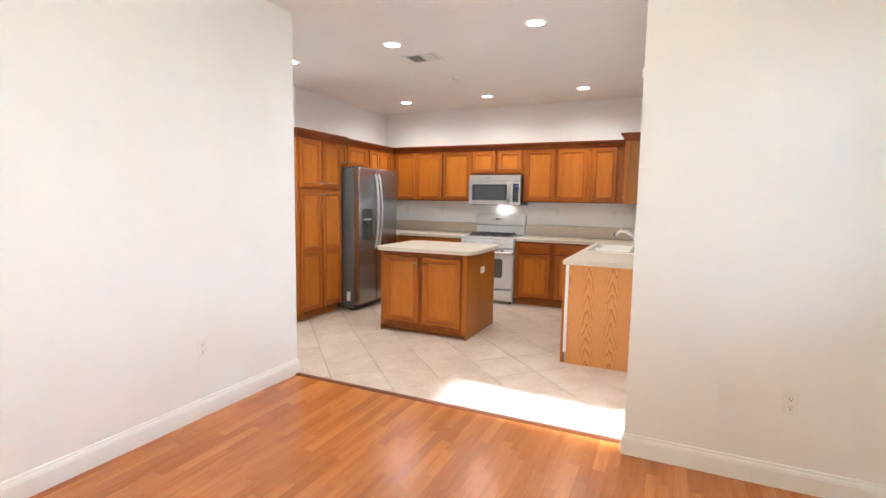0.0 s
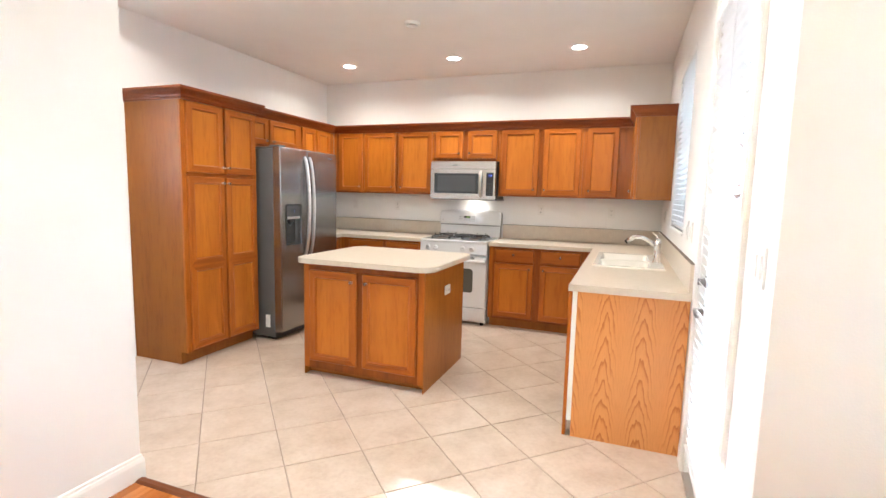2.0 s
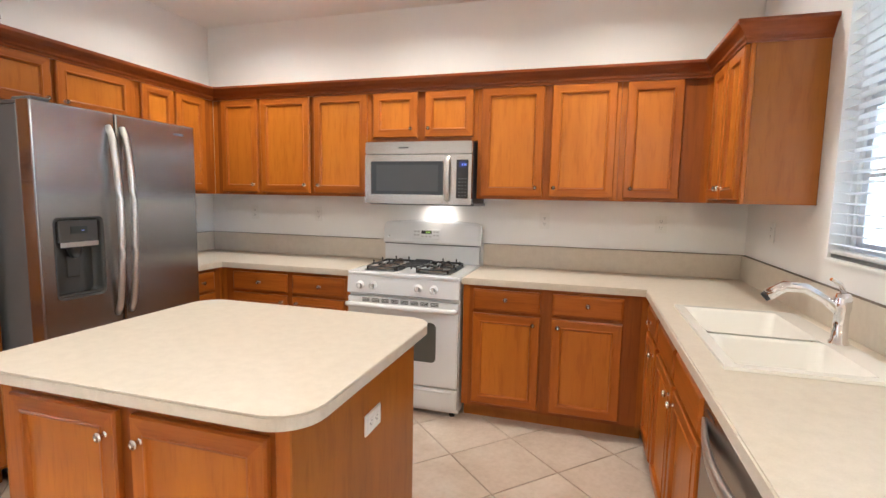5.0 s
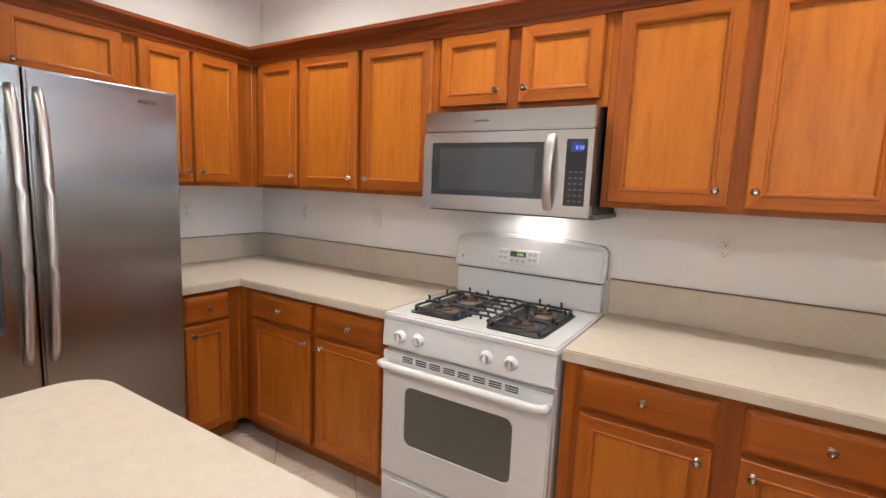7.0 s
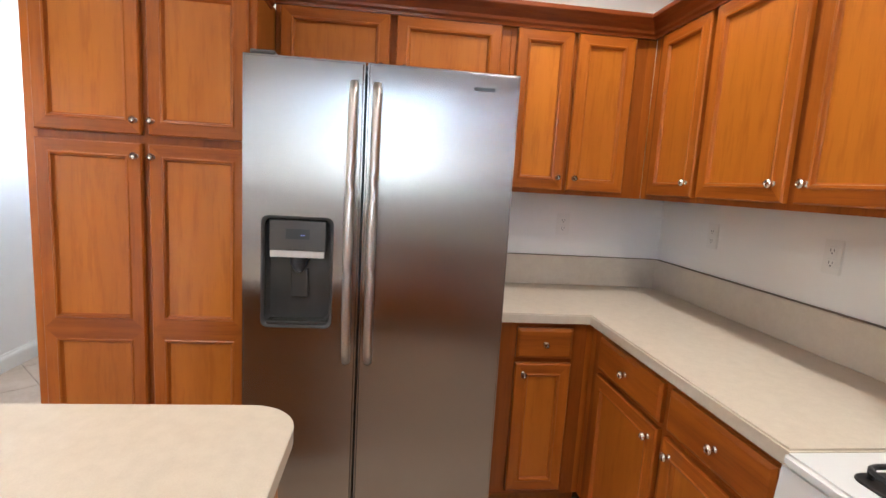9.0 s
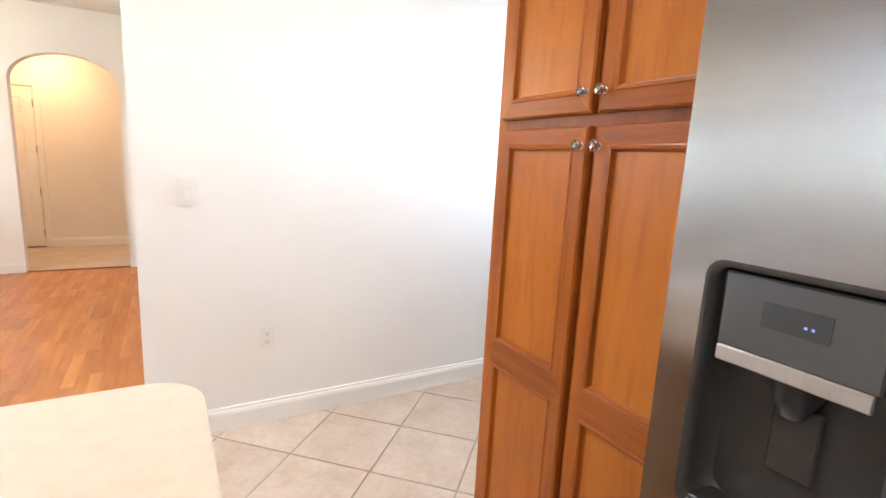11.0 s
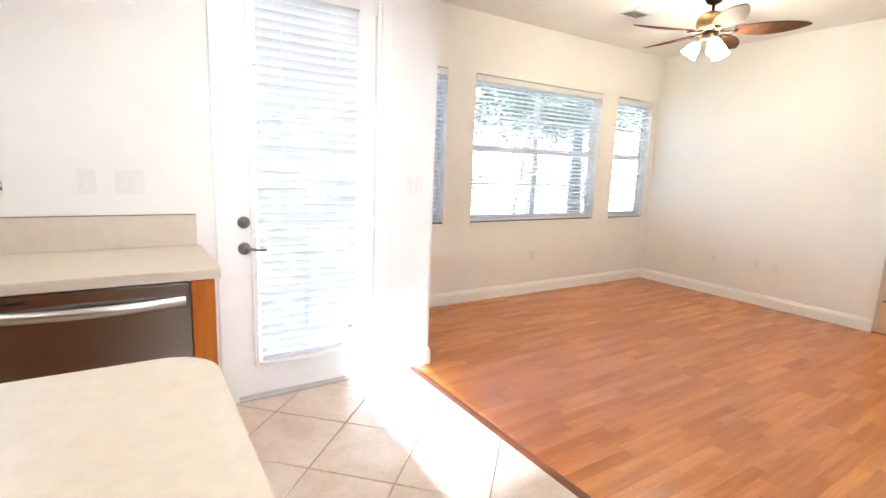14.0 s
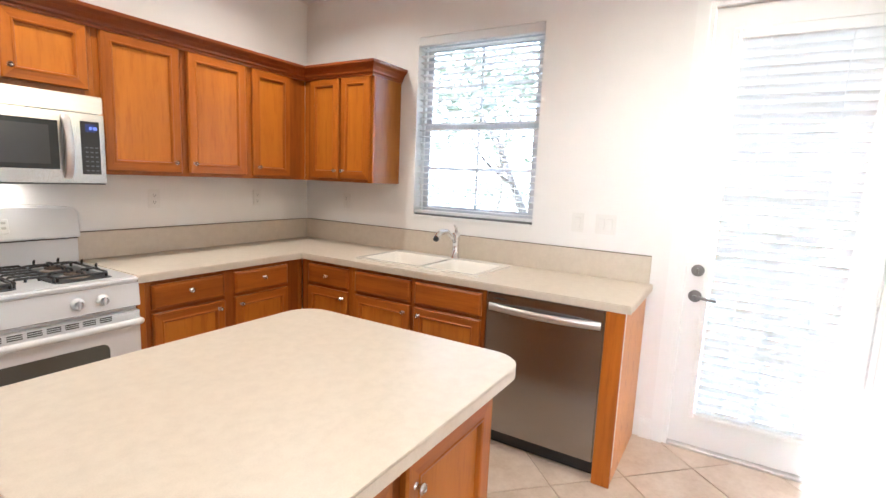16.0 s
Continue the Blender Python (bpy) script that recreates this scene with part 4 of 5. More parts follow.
FN, FS, FE, FW = pose(0, 0, 0), pose(0, 0, 0, 0, 0, 180), pose(0, 0, 0, 0, 0, -90), pose(0, 0, 0, 0, 0, 90)
for x in (0.44, 1.053, 2.862, 3.622):
    plate(pose(x, 0, 1.252), "outlet", "white outlet plate above the backsplash")
plate(pose(0, -0.56, 1.24) @ FW, "outlet", "white outlet plate on the side wall")
plate(pose(EAST, -0.456, 1.247) @ FE, "outlet", "white outlet plate beside the window")
plate(pose(EAST, -2.31, 1.228) @ FE, "switch", "white light switch above the worktop")
plate(pose(EAST, -2.475, 1.228) @ FE, "switch", "white double light switch above the worktop", 0.118)
plate(pose(EAST, -4.01, 1.23) @ FE, "switch", "white triple switch plate beside the patio door", 0.118)
plate(pose(1.42, KS, 1.205) @ FS, "switch", "white rocker dimmer switch on a bare wall", 0.095, 0.125)
plate(pose(1.085, KS, 0.465) @ FS, "outlet", "white outlet low on a bare wall")
plate(pose(LW, -4.87, 0.45) @ FW, "outlet", "white outlet low on the living room wall")
plate(pose(4.605, STEP, 0.43), "blank", "blank white cover plate above the baseboard", 0.085, 0.118)
plate(pose(4.88, STEP, 0.445), "outlet", "white outlet above the baseboard")
plate(pose(4.35, LS, 0.445) @ FS, "outlet", "white outlet low on the far wall")
plate(pose(3.89, LS, 0.435) @ FS, "outlet", "white outlet low on the far wall")
plate(pose(3.715, LS, 0.435) @ FS, "blank", "white cable plate low on the far wall")
plate(pose(LE, -6.17, 0.43) @ FE, "outlet", "white outlet below the wide window")

worktop_left()
worktop_right()
sink()
faucet()
dishwasher()
end_panel()
island()

# ---- refrigerator ----
def fridge():
    f = thing("refrigerator", pose(0, -1.06, 0, 0, 0, 90), "stainless side-by-side refrigerator with dispenser", "refrigerator")
    W = 0.915
    part("case", boxed(-W + 0.004, -0.004, -0.752, -0.06, 0.03, 1.78, 0.006), GREY_PLASTIC, f, "dark grey side panels")
    part("grille", boxed(-W + 0.01, -0.01, -0.76, -0.66, 0.012, 0.075), BLACK, f, "black kick grille")
    part("top_cap", boxed(-W + 0.004, -0.004, -0.79, -0.06, 1.781, 1.798, 0.003), GREY_PLASTIC, f)
    split = -0.52
    d0, d1 = -0.838, -0.757
    # right door (fresh food)
    part("door", slab_door(split + 0.004, -0.002, d0, d1, 0.085, 1.797), STEEL, f)
    # left door with the dispenser recess
    a, b, c, e = -W + 0.07, -W + 0.298, 0.900, 1.276
    bm = bmesh.new()
    x0, x1 = -W + 0.002, split - 0.004
    outer = [(x0, 0.085), (x1, 0.085), (x1, 1.797), (x0, 1.797)]
    hole = [(x, z) for x, z in rounded(a, b, c, e, 0.025, 4)]
    ov = [bm.verts.new((x, d0, z)) for x, z in outer]
    # front face in four pieces round the recess
    hv = [bm.verts.new((x, d0, z)) for x, z in hole]
    n = len(hole) // 4
    for k in range(4):
        seg = hv[k * n:(k + 1) * n]
        nxt = hv[((k + 1) * n) % len(hv)]
        bm.faces.new([ov[k], ov[(k + 1) % 4], nxt] + seg[::-1])
    bk = [bm.verts.new((x, d1, z)) for x, z in outer]
    for i in range(4):
        j = (i + 1) % 4
        bm.faces.new((ov[i], bk[i], bk[j], ov[j]))
    bm.faces.new(bk)
    bmesh.ops.recalc_face_normals(bm, faces=bm.faces)
    rim = [ed for ed in bm.edges if ed.verts[0] in ov and ed.verts[1] in ov]
    bmesh.ops.bevel(bm, geom=rim, offset=0.008, segments=3, affect="EDGES")
    left = part("door", bm, STEEL, f)
    disp = part("dispenser_recess", recess(a, b, c, e, d0), DARK_PLASTIC, left, "dark grey dispenser recess")
    part("dispenser_panel", boxed(a + 0.02, b - 0.02, d0 + 0.004, d0 + 0.03, e - 0.115, e - 0.008, 0.003), PANEL_GREY, left)
    part("dispenser_lip", boxed(a + 0.024, b - 0.024, d0 - 0.002, d0 + 0.004, e - 0.135, e - 0.112, 0.002), STEEL_V, left)
    part("display", boxed(a + 0.075, b - 0.075, d0 + 0.0015, d0 + 0.0038, e - 0.072, e - 0.038), DARKGLASS, left)
    bm = bmesh.new()
    for k in range(2):
        box(bm, a + 0.125 + 0.008 * k, a + 0.128 + 0.008 * k, d0 + 0.0003, d0 + 0.0014, e - 0.060, e - 0.057)
    part("indicator", bm, BLUE_LED, left)
    part("spigot", lathe(bmesh.new(), [(0, -0.035), (0.014, -0.03), (0.03, 0.0), (0.032, 0.03)], pose((a + b) / 2, d0 + 0.04, e - 0.16)), BLACK, left)
    part("paddle", boxed((a + b) / 2 - 0.03, (a + b) / 2 + 0.03, d0 + 0.055, d0 + 0.062, c + 0.09, e - 0.18, 0.003), DARK_PLASTIC, left)
    part("drip_tray", boxed(a + 0.012, b - 0.012, d0 + 0.004, d0 + 0.06, c + 0.004, c + 0.016, 0.003), DARK_PLASTIC, left)
    for hx in (split - 0.038, split + 0.038):
        bm = bmesh.new()
        pts = [(hx, d0 + 0.004 - 0.058 * math.sin(math.pi * k / 24) ** 0.5, 0.775 + 0.955 * k / 24) for k in range(25)]
        tube(bm, pts, 0.0155, 14)
        part("handle", bm, STEEL_V, f)
    part("badge", boxed(-0.16, -0.09, d0 - 0.0012, d0 - 0.0002, 1.735, 1.747), GREY_PLASTIC, f)
    part("energy_label", boxed(-W - 0.0012, -W + 0.003, -0.70, -0.65, 0.12, 0.24), PLATE, f, "white paper label on the side")
    part("hinge_cover", boxed(-W + 0.02, -W + 0.10, -0.82, -0.70, 1.799, 1.814, 0.004), GREY_PLASTIC, f)
    for x in (-W + 0.05, -0.05):
        part("foot", lathe(bmesh.new(), [(0, 0), (0.022, 0), (0.022, 0.025), (0.01, 0.03), (0.01, 0.04)], pose(x, -0.70, 0.0)), BLACK, f)


def slab_door(x0, x1, y0, y1, z0, z1):
    bm = boxed(x0, x1, y0, y1, z0, z1)
    es = [e for e in bm.edges if all(abs(v.co.y - y0) < 1e-5 for v in e.verts)]
    bmesh.ops.bevel(bm, geom=es, offset=0.008, segments=3, affect="EDGES")
    return bm


def recess(a, b, c, e, y):
    """The hollow behind a rounded opening in the plane y."""
    bm = bmesh.new()
    loops = []
    for ins, dy in ((-0.006, -0.001), (0.002, -0.002), (0.004, 0.02), (0.012, 0.066)):
        loops.append([bm.verts.new((x, y + dy, z)) for x, z in rounded(a + ins, b - ins, c + ins, e - ins, 0.026, 5)])
    for p, q in zip(loops, loops[1:]):
        for i in range(len(p)):
            j = (i + 1) % len(p)
            bm.faces.new((p[i], p[j], q[j], q[i])).smooth = True
    bm.faces.new(loops[-1])
    return bm


# ---- gas range ----
def gas_range():
    X0, X1 = 1.660, 2.422
    W = X1 - X0
    r = thing("gas_range", pose(X0, 0, 0), "white freestanding gas range with black cast-iron grates", "range")
    part("body", boxed(0.003, W - 0.003, -0.63, -0.02, 0.03, 0.89), ENAMEL, r)
    bm = boxed(0.0, W, -0.665, -0.02, 0.89, 0.918, 0.008, 3)
    part("cooktop", bm, ENAMEL, r)
    # control panel, sloping
    bm = bmesh.new()
    q = [(-0.645, 0.768), (-0.672, 0.778), (-0.662, 0.889), (-0.60, 0.889), (-0.60, 0.768)]
    v0 = [bm.verts.new((0.002, y, z)) for y, z in q]
    v1 = [bm.verts.new((W - 0.002, y, z)) for y, z in q]
    bm.faces.new(v0[::-1]); bm.faces.new(v1)
    for i in range(5):
        j = (i + 1) % 5
        bm.faces.new((v0[i], v0[j], v1[j], v1[i]))
    bmesh.ops.recalc_face_normals(bm, faces=bm.faces)
    panel = part("control_panel", bm, ENAMEL, r)
    for kx in (0.095, 0.185, W - 0.265, W - 0.165):
        bm = bmesh.new()
        m = pose(kx, -0.669, 0.832, 96, 0, 0)
        lathe(bm, [(0, 0.020), (0.018, 0.020), (0.025, 0.015), (0.027, 0.0)], m)
        k = part("knob", bm, ENAMEL, panel)
        bm = boxed(-0.005, 0.005, -0.023, 0.023, 0.018, 0.030, 0.003)
        bmesh.ops.transform(bm, matrix=m, verts=bm.verts)
        part("grip", bm, ENAMEL, k)
    # oven door
    bm = bmesh.new()
    d0, d1 = -0.672, -0.632
    ox0, ox1, oz0, oz1 = 0.005, W - 0.005, 0.205, 0.752
    gx0, gx1, gz0, gz1 = 0.125, W - 0.145, 0.36, 0.62
    ov = [bm.verts.new(p) for p in ((ox0, d0, oz0), (ox1, d0, oz0), (ox1, d0, oz1), (ox0, d0, oz1))]
    hole = rounded(gx0, gx1, gz0, gz1, 0.035, 4)
    hv = [bm.verts.new((x, d0, z)) for x, z in hole]
    n = len(hole) // 4
    for k in range(4):
        bm.faces.new([ov[k], ov[(k + 1) % 4], hv[((k + 1) * n) % len(hv)]] + hv[k * n:(k + 1) * n][::-1])
    bk = [bm.verts.new((v.co.x, d1, v.co.z)) for v in ov]
    for i in range(4):
        j = (i + 1) % 4
        bm.faces.new((ov[i], bk[i], bk[j], ov[j]))
    bm.faces.new(bk)
    hb = [bm.verts.new((v.co.x, d0 + 0.006, v.co.z)) for v in hv]
    for i in range(len(hv)):
        j = (i + 1) % len(hv)
        bm.faces.new((hv[i], hv[j], hb[j], hb[i]))
    bmesh.ops.recalc_face_normals(bm, faces=bm.faces)
    bmesh.ops.bevel(bm, geom=[e for e in bm.edges if e.verts[0] in ov and e.verts[1] in ov], offset=0.006, segments=2, affect="EDGES")
    door = part("oven_door", bm, ENAMEL, r)
    part("oven_window", boxed(gx0 - 0.01, gx1 + 0.01, d0 + 0.005, d0 + 0.009, gz0 - 0.01, gz1 + 0.01), OVENGLASS, door, "grey glass oven window")
    bm = bmesh.new()
    pts = [(0.02, d0 + 0.004, 0.705), (0.022, d0 - 0.035, 0.708)] + [(0.05 + (W - 0.10) * k / 8, d0 - 0.043, 0.708) for k in range(9)] + [(W - 0.022, d0 - 0.035, 0.708), (W - 0.02, d0 + 0.004, 0.705)]
    tube(bm, pts, 0.017, 12)
    part("handle", bm, ENAMEL, door)
    for k in range(8):
        bm = bmesh.new()
        xa = 0.11 + k * 0.067
        for dz in (0.0, 0.009, 0.018):
            box(bm, xa, xa + 0.052, d0 - 0.0008, d0 + 0.0005, 0.727 + dz - 0.003, 0.727 + dz + 0.002)
        part("vent_slot", bm, GAP_SHADE, door)
    part("drawer", slab_door(0.005, W - 0.005, -0.668, -0.63, 0.06, 0.192), ENAMEL, r)
    part("drawer_pull", boxed(0.04, W - 0.04, -0.676, -0.667, 0.170, 0.186, 0.004), ENAMEL, r)
    for x in (0.05, W - 0.05):
        for y in (-0.6, -0.1):
            part("foot", lathe(bmesh.new(), [(0, 0), (0.018, 0), (0.018, 0.03), (0, 0.031)], pose(x, y, 0)), BLACK, r)
    # back guard
    guard = part("back_guard", boxed(0.012, W - 0.012, -0.078, -0.012, 0.917, 1.050, 0.004, 2), ENAMEL, r)
    top = []
    for k in range(7):
        a = math.pi - k * math.pi / 12
        top.append((0.042 + 0.040 * math.cos(a), 1.178 + 0.040 * math.sin(a)))
    for k in range(1, 8):
        u = k / 8
        top.append((0.042 + (W - 0.084) * u, 1.218 + 0.018 * math.sin(math.pi * u)))
    for k in range(7):
        a = math.pi / 2 - k * math.pi / 12
        top.append((W - 0.042 + 0.040 * math.cos(a), 1.178 + 0.040 * math.sin(a)))
    outline = [(0.010, 1.056), (0.004, 1.064)] + top + [(W - 0.004, 1.064), (W - 0.010, 1.056)]
    bm = bmesh.new()
    front = [bm.verts.new((x, -0.0915 + 0.176 * (z - 1.13), z)) for x, z in outline]
    back = [bm.verts.new((x, -0.014, z)) for x, z in outline]
    bm.faces.new(front)
    bm.faces.new(back[::-1])
    for i in range(len(outline)):
        j = (i + 1) % len(outline)
        bm.faces.new((front[i], back[i], back[j], front[j]))
    bmesh.ops.recalc_face_normals(bm, faces=bm.faces)
    rim = [e for e in bm.edges if e.verts[0] in front and e.verts[1] in front]
    bmesh.ops.bevel(bm, geom=rim, offset=0.012, segments=4, affect="EDGES")
    for q in bm.faces:
        q.smooth = len(q.verts) == 4
    head = part("control_head", bm, ENAMEL, guard)
    part("guard_seam", boxed(0.014, W - 0.014, -0.0835, -0.0785, 1.0495, 1.0575), GAP_SHADE, guard, "dark strip for the shaded groove under the control head")
    part("badge", lathe(bmesh.new(), [(0.0, 0.0016), (0.008, 0.0014), (0.009, 0.0)], pose(0.05, -0.0945, 1.105, 80, 0, 0), 14), SOFT_GREY, guard)
    tilt = pose(W * 0.46, -0.0915, 1.13, -10, 0, 0)
    bm = boxed(-0.105, 0.105, -0.003, 0.003, -0.036, 0.036, 0.002)
    bmesh.ops.transform(bm, matrix=tilt, verts=bm.verts)
    panel2 = part("clock_panel", bm, ENAMEL, guard)
    bm = boxed(-0.04, 0.04, -0.0045, -0.0031, 0.002, 0.026)
    bmesh.ops.transform(bm, matrix=tilt, verts=bm.verts)
    part("display", bm, DARKGLASS, panel2)
    bm = bmesh.new()
    for k in range(3):
        box(bm, -0.004 + k * 0.012, 0.004 + k * 0.012, -0.0056, -0.0046, 0.008, 0.020)
    bmesh.ops.transform(bm, matrix=tilt, verts=bm.verts)
    part("display_digit", bm, GREEN_LED, panel2)
    for cx, cz in ((-0.088, 0.018), (-0.064, 0.018), (-0.088, -0.008), (-0.064, -0.008), (0.062, 0.018), (0.086, 0.018), (0.062, -0.008), (0.086, -0.008), (-0.03, -0.018), (0.0, -0.018), (0.03, -0.018)):
        bm = boxed(cx - 0.009, cx + 0.009, -0.0042, -0.0031, cz - 0.006, cz + 0.006)
        bmesh.ops.transform(bm, matrix=tilt, verts=bm.verts)
        part("button", bm, SOFT_GREY, panel2)
    # burners and grates: two dark wells with two burners each, a finger grate over each well, bridge bars between
    zt = 0.950
    ya, yb = -0.605, -0.175
    for gx in (0.20, W - 0.20):
        pan = part("burner_well", slab(bmesh.new(), rounded(gx - 0.118, gx + 0.118, ya, yb, 0.03, 4), 0.9185, 0.9225, 0.0015), BLACK, r, "glossy black burner well")
        bm = bmesh.new()
        loop = rounded(gx - 0.104, gx + 0.104, ya + 0.016, yb - 0.016, 0.03, 3)
        tube(bm, [(x, y, zt - 0.008) for x, y in loop + loop[:1]], 0.0055, 6, False)
        for gy in (-0.495, -0.285):
            b = part("burner", lathe(bmesh.new(), [(0.060, 0.0), (0.060, 0.004), (0.048, 0.005), (0.044, 0.010), (0.030, 0.012)], pose(gx, gy, 0.9222), 24), BURNER, pan)
            part("burner_cap", lathe(bmesh.new(), [(0.043, 0.0), (0.043, 0.006), (0.038, 0.010), (0, 0.011)], pose(gx, gy, 0.9345), 24), BURNER_CAP, b)
            for dx, dy, reach in ((1, 0, 0.104), (-1, 0, 0.104), (0, 1, 0.09), (0, -1, 0.09)):
                pts = [(gx + dx * d, gy + dy * d, zt + z) for d, z in ((reach, -0.008), (reach - 0.012, 0.002), (0.055, 0.004), (0.030, 0.003), (0.024, -0.006))]
                tube(bm, pts, 0.0062, 6)
        out = 1 if gx > W / 2 else -1
        for y in (ya + 0.03, -0.39, yb - 0.03):
            for x in (gx - 0.098, gx + 0.098):
                tube(bm, [(x, y, 0.9225), (x, y, zt - 0.006)], 0.0062, 6)
        # upright prongs at the back and the outer side
        for x, y in ((gx - 0.05, yb - 0.014), (gx + 0.05, yb - 0.014), (gx + out * 0.106, -0.46), (gx + out * 0.106, -0.31)):
            tube(bm, [(x, y, zt - 0.008), (x, y, zt + 0.012), (x, y - 0.006, zt + 0.017)], [0.0062, 0.0066, 0.005], 6)
        part("grate", bm, IRON, r, "black cast-iron grate")
    bm = bmesh.new()
    xa, xb = 0.312, W - 0.312
    for k in range(6):
        y = ya + 0.05 + k * 0.066
        tube(bm, [(xa, y, zt - 0.006), (xa + 0.010, y, zt + 0.003), (xb - 0.010, y, zt + 0.003), (xb, y, zt - 0.006)], 0.0058, 6)
        for x in (xa + 0.045, xb - 0.045):
            tube(bm, [(x, y, zt + 0.002), (x, y, zt - 0.014)], 0.0055, 6)
    for x in (xa, xb):
        tube(bm, [(x, ya + 0.02, zt - 0.006), (x, yb - 0.02, zt - 0.006)], 0.0058, 6)
        for y in (ya + 0.03, yb - 0.03):
            tube(bm, [(x, y, 0.9185), (x, y, zt - 0.006)], 0.0058, 6)
    part("centre_grate", bm, IRON, r, "black cast-iron bridge grate")


# ---- microwave ----
def microwave():
    m = thing("microwave", pose(1.662, -0.002, 1.345), "stainless over-the-range microwave with dark glass door", "microwave")
    W, D, H = 0.757, 0.40, 0.428
    part("case", boxed(0.002, W - 0.002, -D + 0.035, 0, 0.022, H - 0.002), BLACK, m, "black case")
    part("underside", boxed(0.02, W + 0.012, -D + 0.03, -0.01, 0.004, 0.021), GREY_PLASTIC, m)
    part("top_band", boxed(0, W, -D - 0.008, -D + 0.034, H - 0.082, H, 0.005, 2), STEEL_LIT, m)
    bm = boxed(0.25, 0.32, -D - 0.0092, -D - 0.0082, H - 0.045, H - 0.037)
    part("badge", bm, GREY_PLASTIC, m)
    dx = 0.625
    bm = bmesh.new()
    z0, z1 = 0.012, H - 0.086
    rect_front(bm, 0.0, W, z0, z1, (0.045, 0.565, 0.075, z1 - 0.045), -D - 0.008, -D + 0.034)
    door = part("door", bm, STEEL_LIT, m)
    part("door_glass", boxed(0.04, 0.57, -D - 0.0055, -D - 0.001, 0.07, z1 - 0.04), DARKGLASS, door, "dark glass window")
    part("inner_screen", boxed(0.085, 0.53, -D - 0.0066, -D - 0.0057, 0.098, z1 - 0.068), SCREEN, door)
    bm = bmesh.new()
    hz0, hz1 = 0.030, z1 - 0.012
    rows = []
    for k in range(17):
        u = k / 16
        y = -D - 0.007 - 0.042 * math.sin(math.pi * u) ** 0.6
        z = hz0 + (hz1 - hz0) * u
        rows.append([bm.verts.new((dx - 0.030 + w, y + c, z)) for w, c in ((-0.017, 0.012), (-0.017, 0.003), (-0.011, 0.0), (0.011, 0.0), (0.017, 0.003), (0.017, 0.012))])
    for p, q in zip(rows, rows[1:]):
        for i in range(6):
            j = (i + 1) % 6
            bm.faces.new((p[i], p[j], q[j], q[i])).smooth = True
    bm.faces.new(rows[0])
    bm.faces.new(rows[-1])
    bmesh.ops.recalc_face_normals(bm, faces=bm.faces)
    part("handle", bm, STEEL_V, door)
    pad = part("keypad", boxed(0.655, W - 0.022, -D - 0.0105, -D - 0.0082, 0.055, z1 - 0.035, 0.001), BLACK, m, "black touch keypad")
    part("display", boxed(0.675, W - 0.04, -D - 0.0118, -D - 0.0106, z1 - 0.085, z1 - 0.048), glow("blue_screen", (0.02, 0.03, 0.12), 0.03), pad)
    bm = bmesh.new()
    for k, wd in enumerate((0.007, 0.003, 0.007, 0.007)):
        xa = 0.692 + k * 0.0085
        box(bm, xa, xa + wd * 0.8, -D - 0.0128, -D - 0.0119, z1 - 0.075, z1 - 0.060)
    part("display_digit", bm, BLUE_LED, pad)
    for i in range(6):
        for j in range(3):
            part("key", boxed(0.671 + j * 0.021, 0.683 + j * 0.021, -D - 0.0112, -D - 0.0106, 0.07 + i * 0.022, 0.076 + i * 0.022), GREY_PLASTIC, pad)
    part("cooktop_lamp", boxed(0.35, 0.51, -0.11, -0.06, 0.0005, 0.0035), LAMP_GLOW, m, "lit cooktop lamp")


def rect_front(bm, x0, x1, z0, z1, hole, y0, y1):
    """A flat front with a rectangular hole (x0, x1, z0, z1) through it."""
    a, b, c, d = hole
    for q in ((x0, a, z0, z1), (b, x1, z0, z1), (a, b, z0, c), (a, b, d, z1)):
        box(bm, q[0], q[1], y0, y1, q[2], q[3])
    bmesh.ops.remove_doubles(bm, verts=bm.verts, dist=1e-5)
    return bm


fridge()
gas_range()
microwave()
area_lamp("cooktop_light", pose(2.09, -0.085, 1.342), 0.16, 0.05, 0.014, (1.0, 0.57, 0.18))


# ---- ceiling fittings ----
def downlight(x, y):
    d = thing("recessed_light", pose(x, y, CEILING), "lit round recessed ceiling light with white trim", "ceiling light", "recessed ceiling lights")
    part("trim_ring", lathe(bmesh.new(), [(0.066, -0.001), (0.068, -0.006), (0.080, -0.007), (0.092, -0.003), (0.094, -0.0005)], None, 28), TRIM, d)
    part("lens", lathe(bmesh.new(), [(0, -0.006), (0.05, -0.005), (0.066, -0.002)], None, 28), LAMP_GLOW, d)
    lamp = bpy.data.lights.new("downlight_beam", "AREA")
    lamp.shape, lamp.size, lamp.energy, lamp.color, lamp.spread = "DISK", 0.12, CAN_WATTS, (1.0, 0.83, 0.60), radians(152)
    ob = new("downlight_beam", lamp)
    ob.matrix_world = pose(x, y, CEILING - 0.009)


CAN_WATTS = 0.7
for x, y in ((0.80, -0.75), (2.03, -0.75), (3.27, -0.79), (0.72, -3.0), (1.96, -3.08), (3.27, -3.13)):
    downlight(x, y)


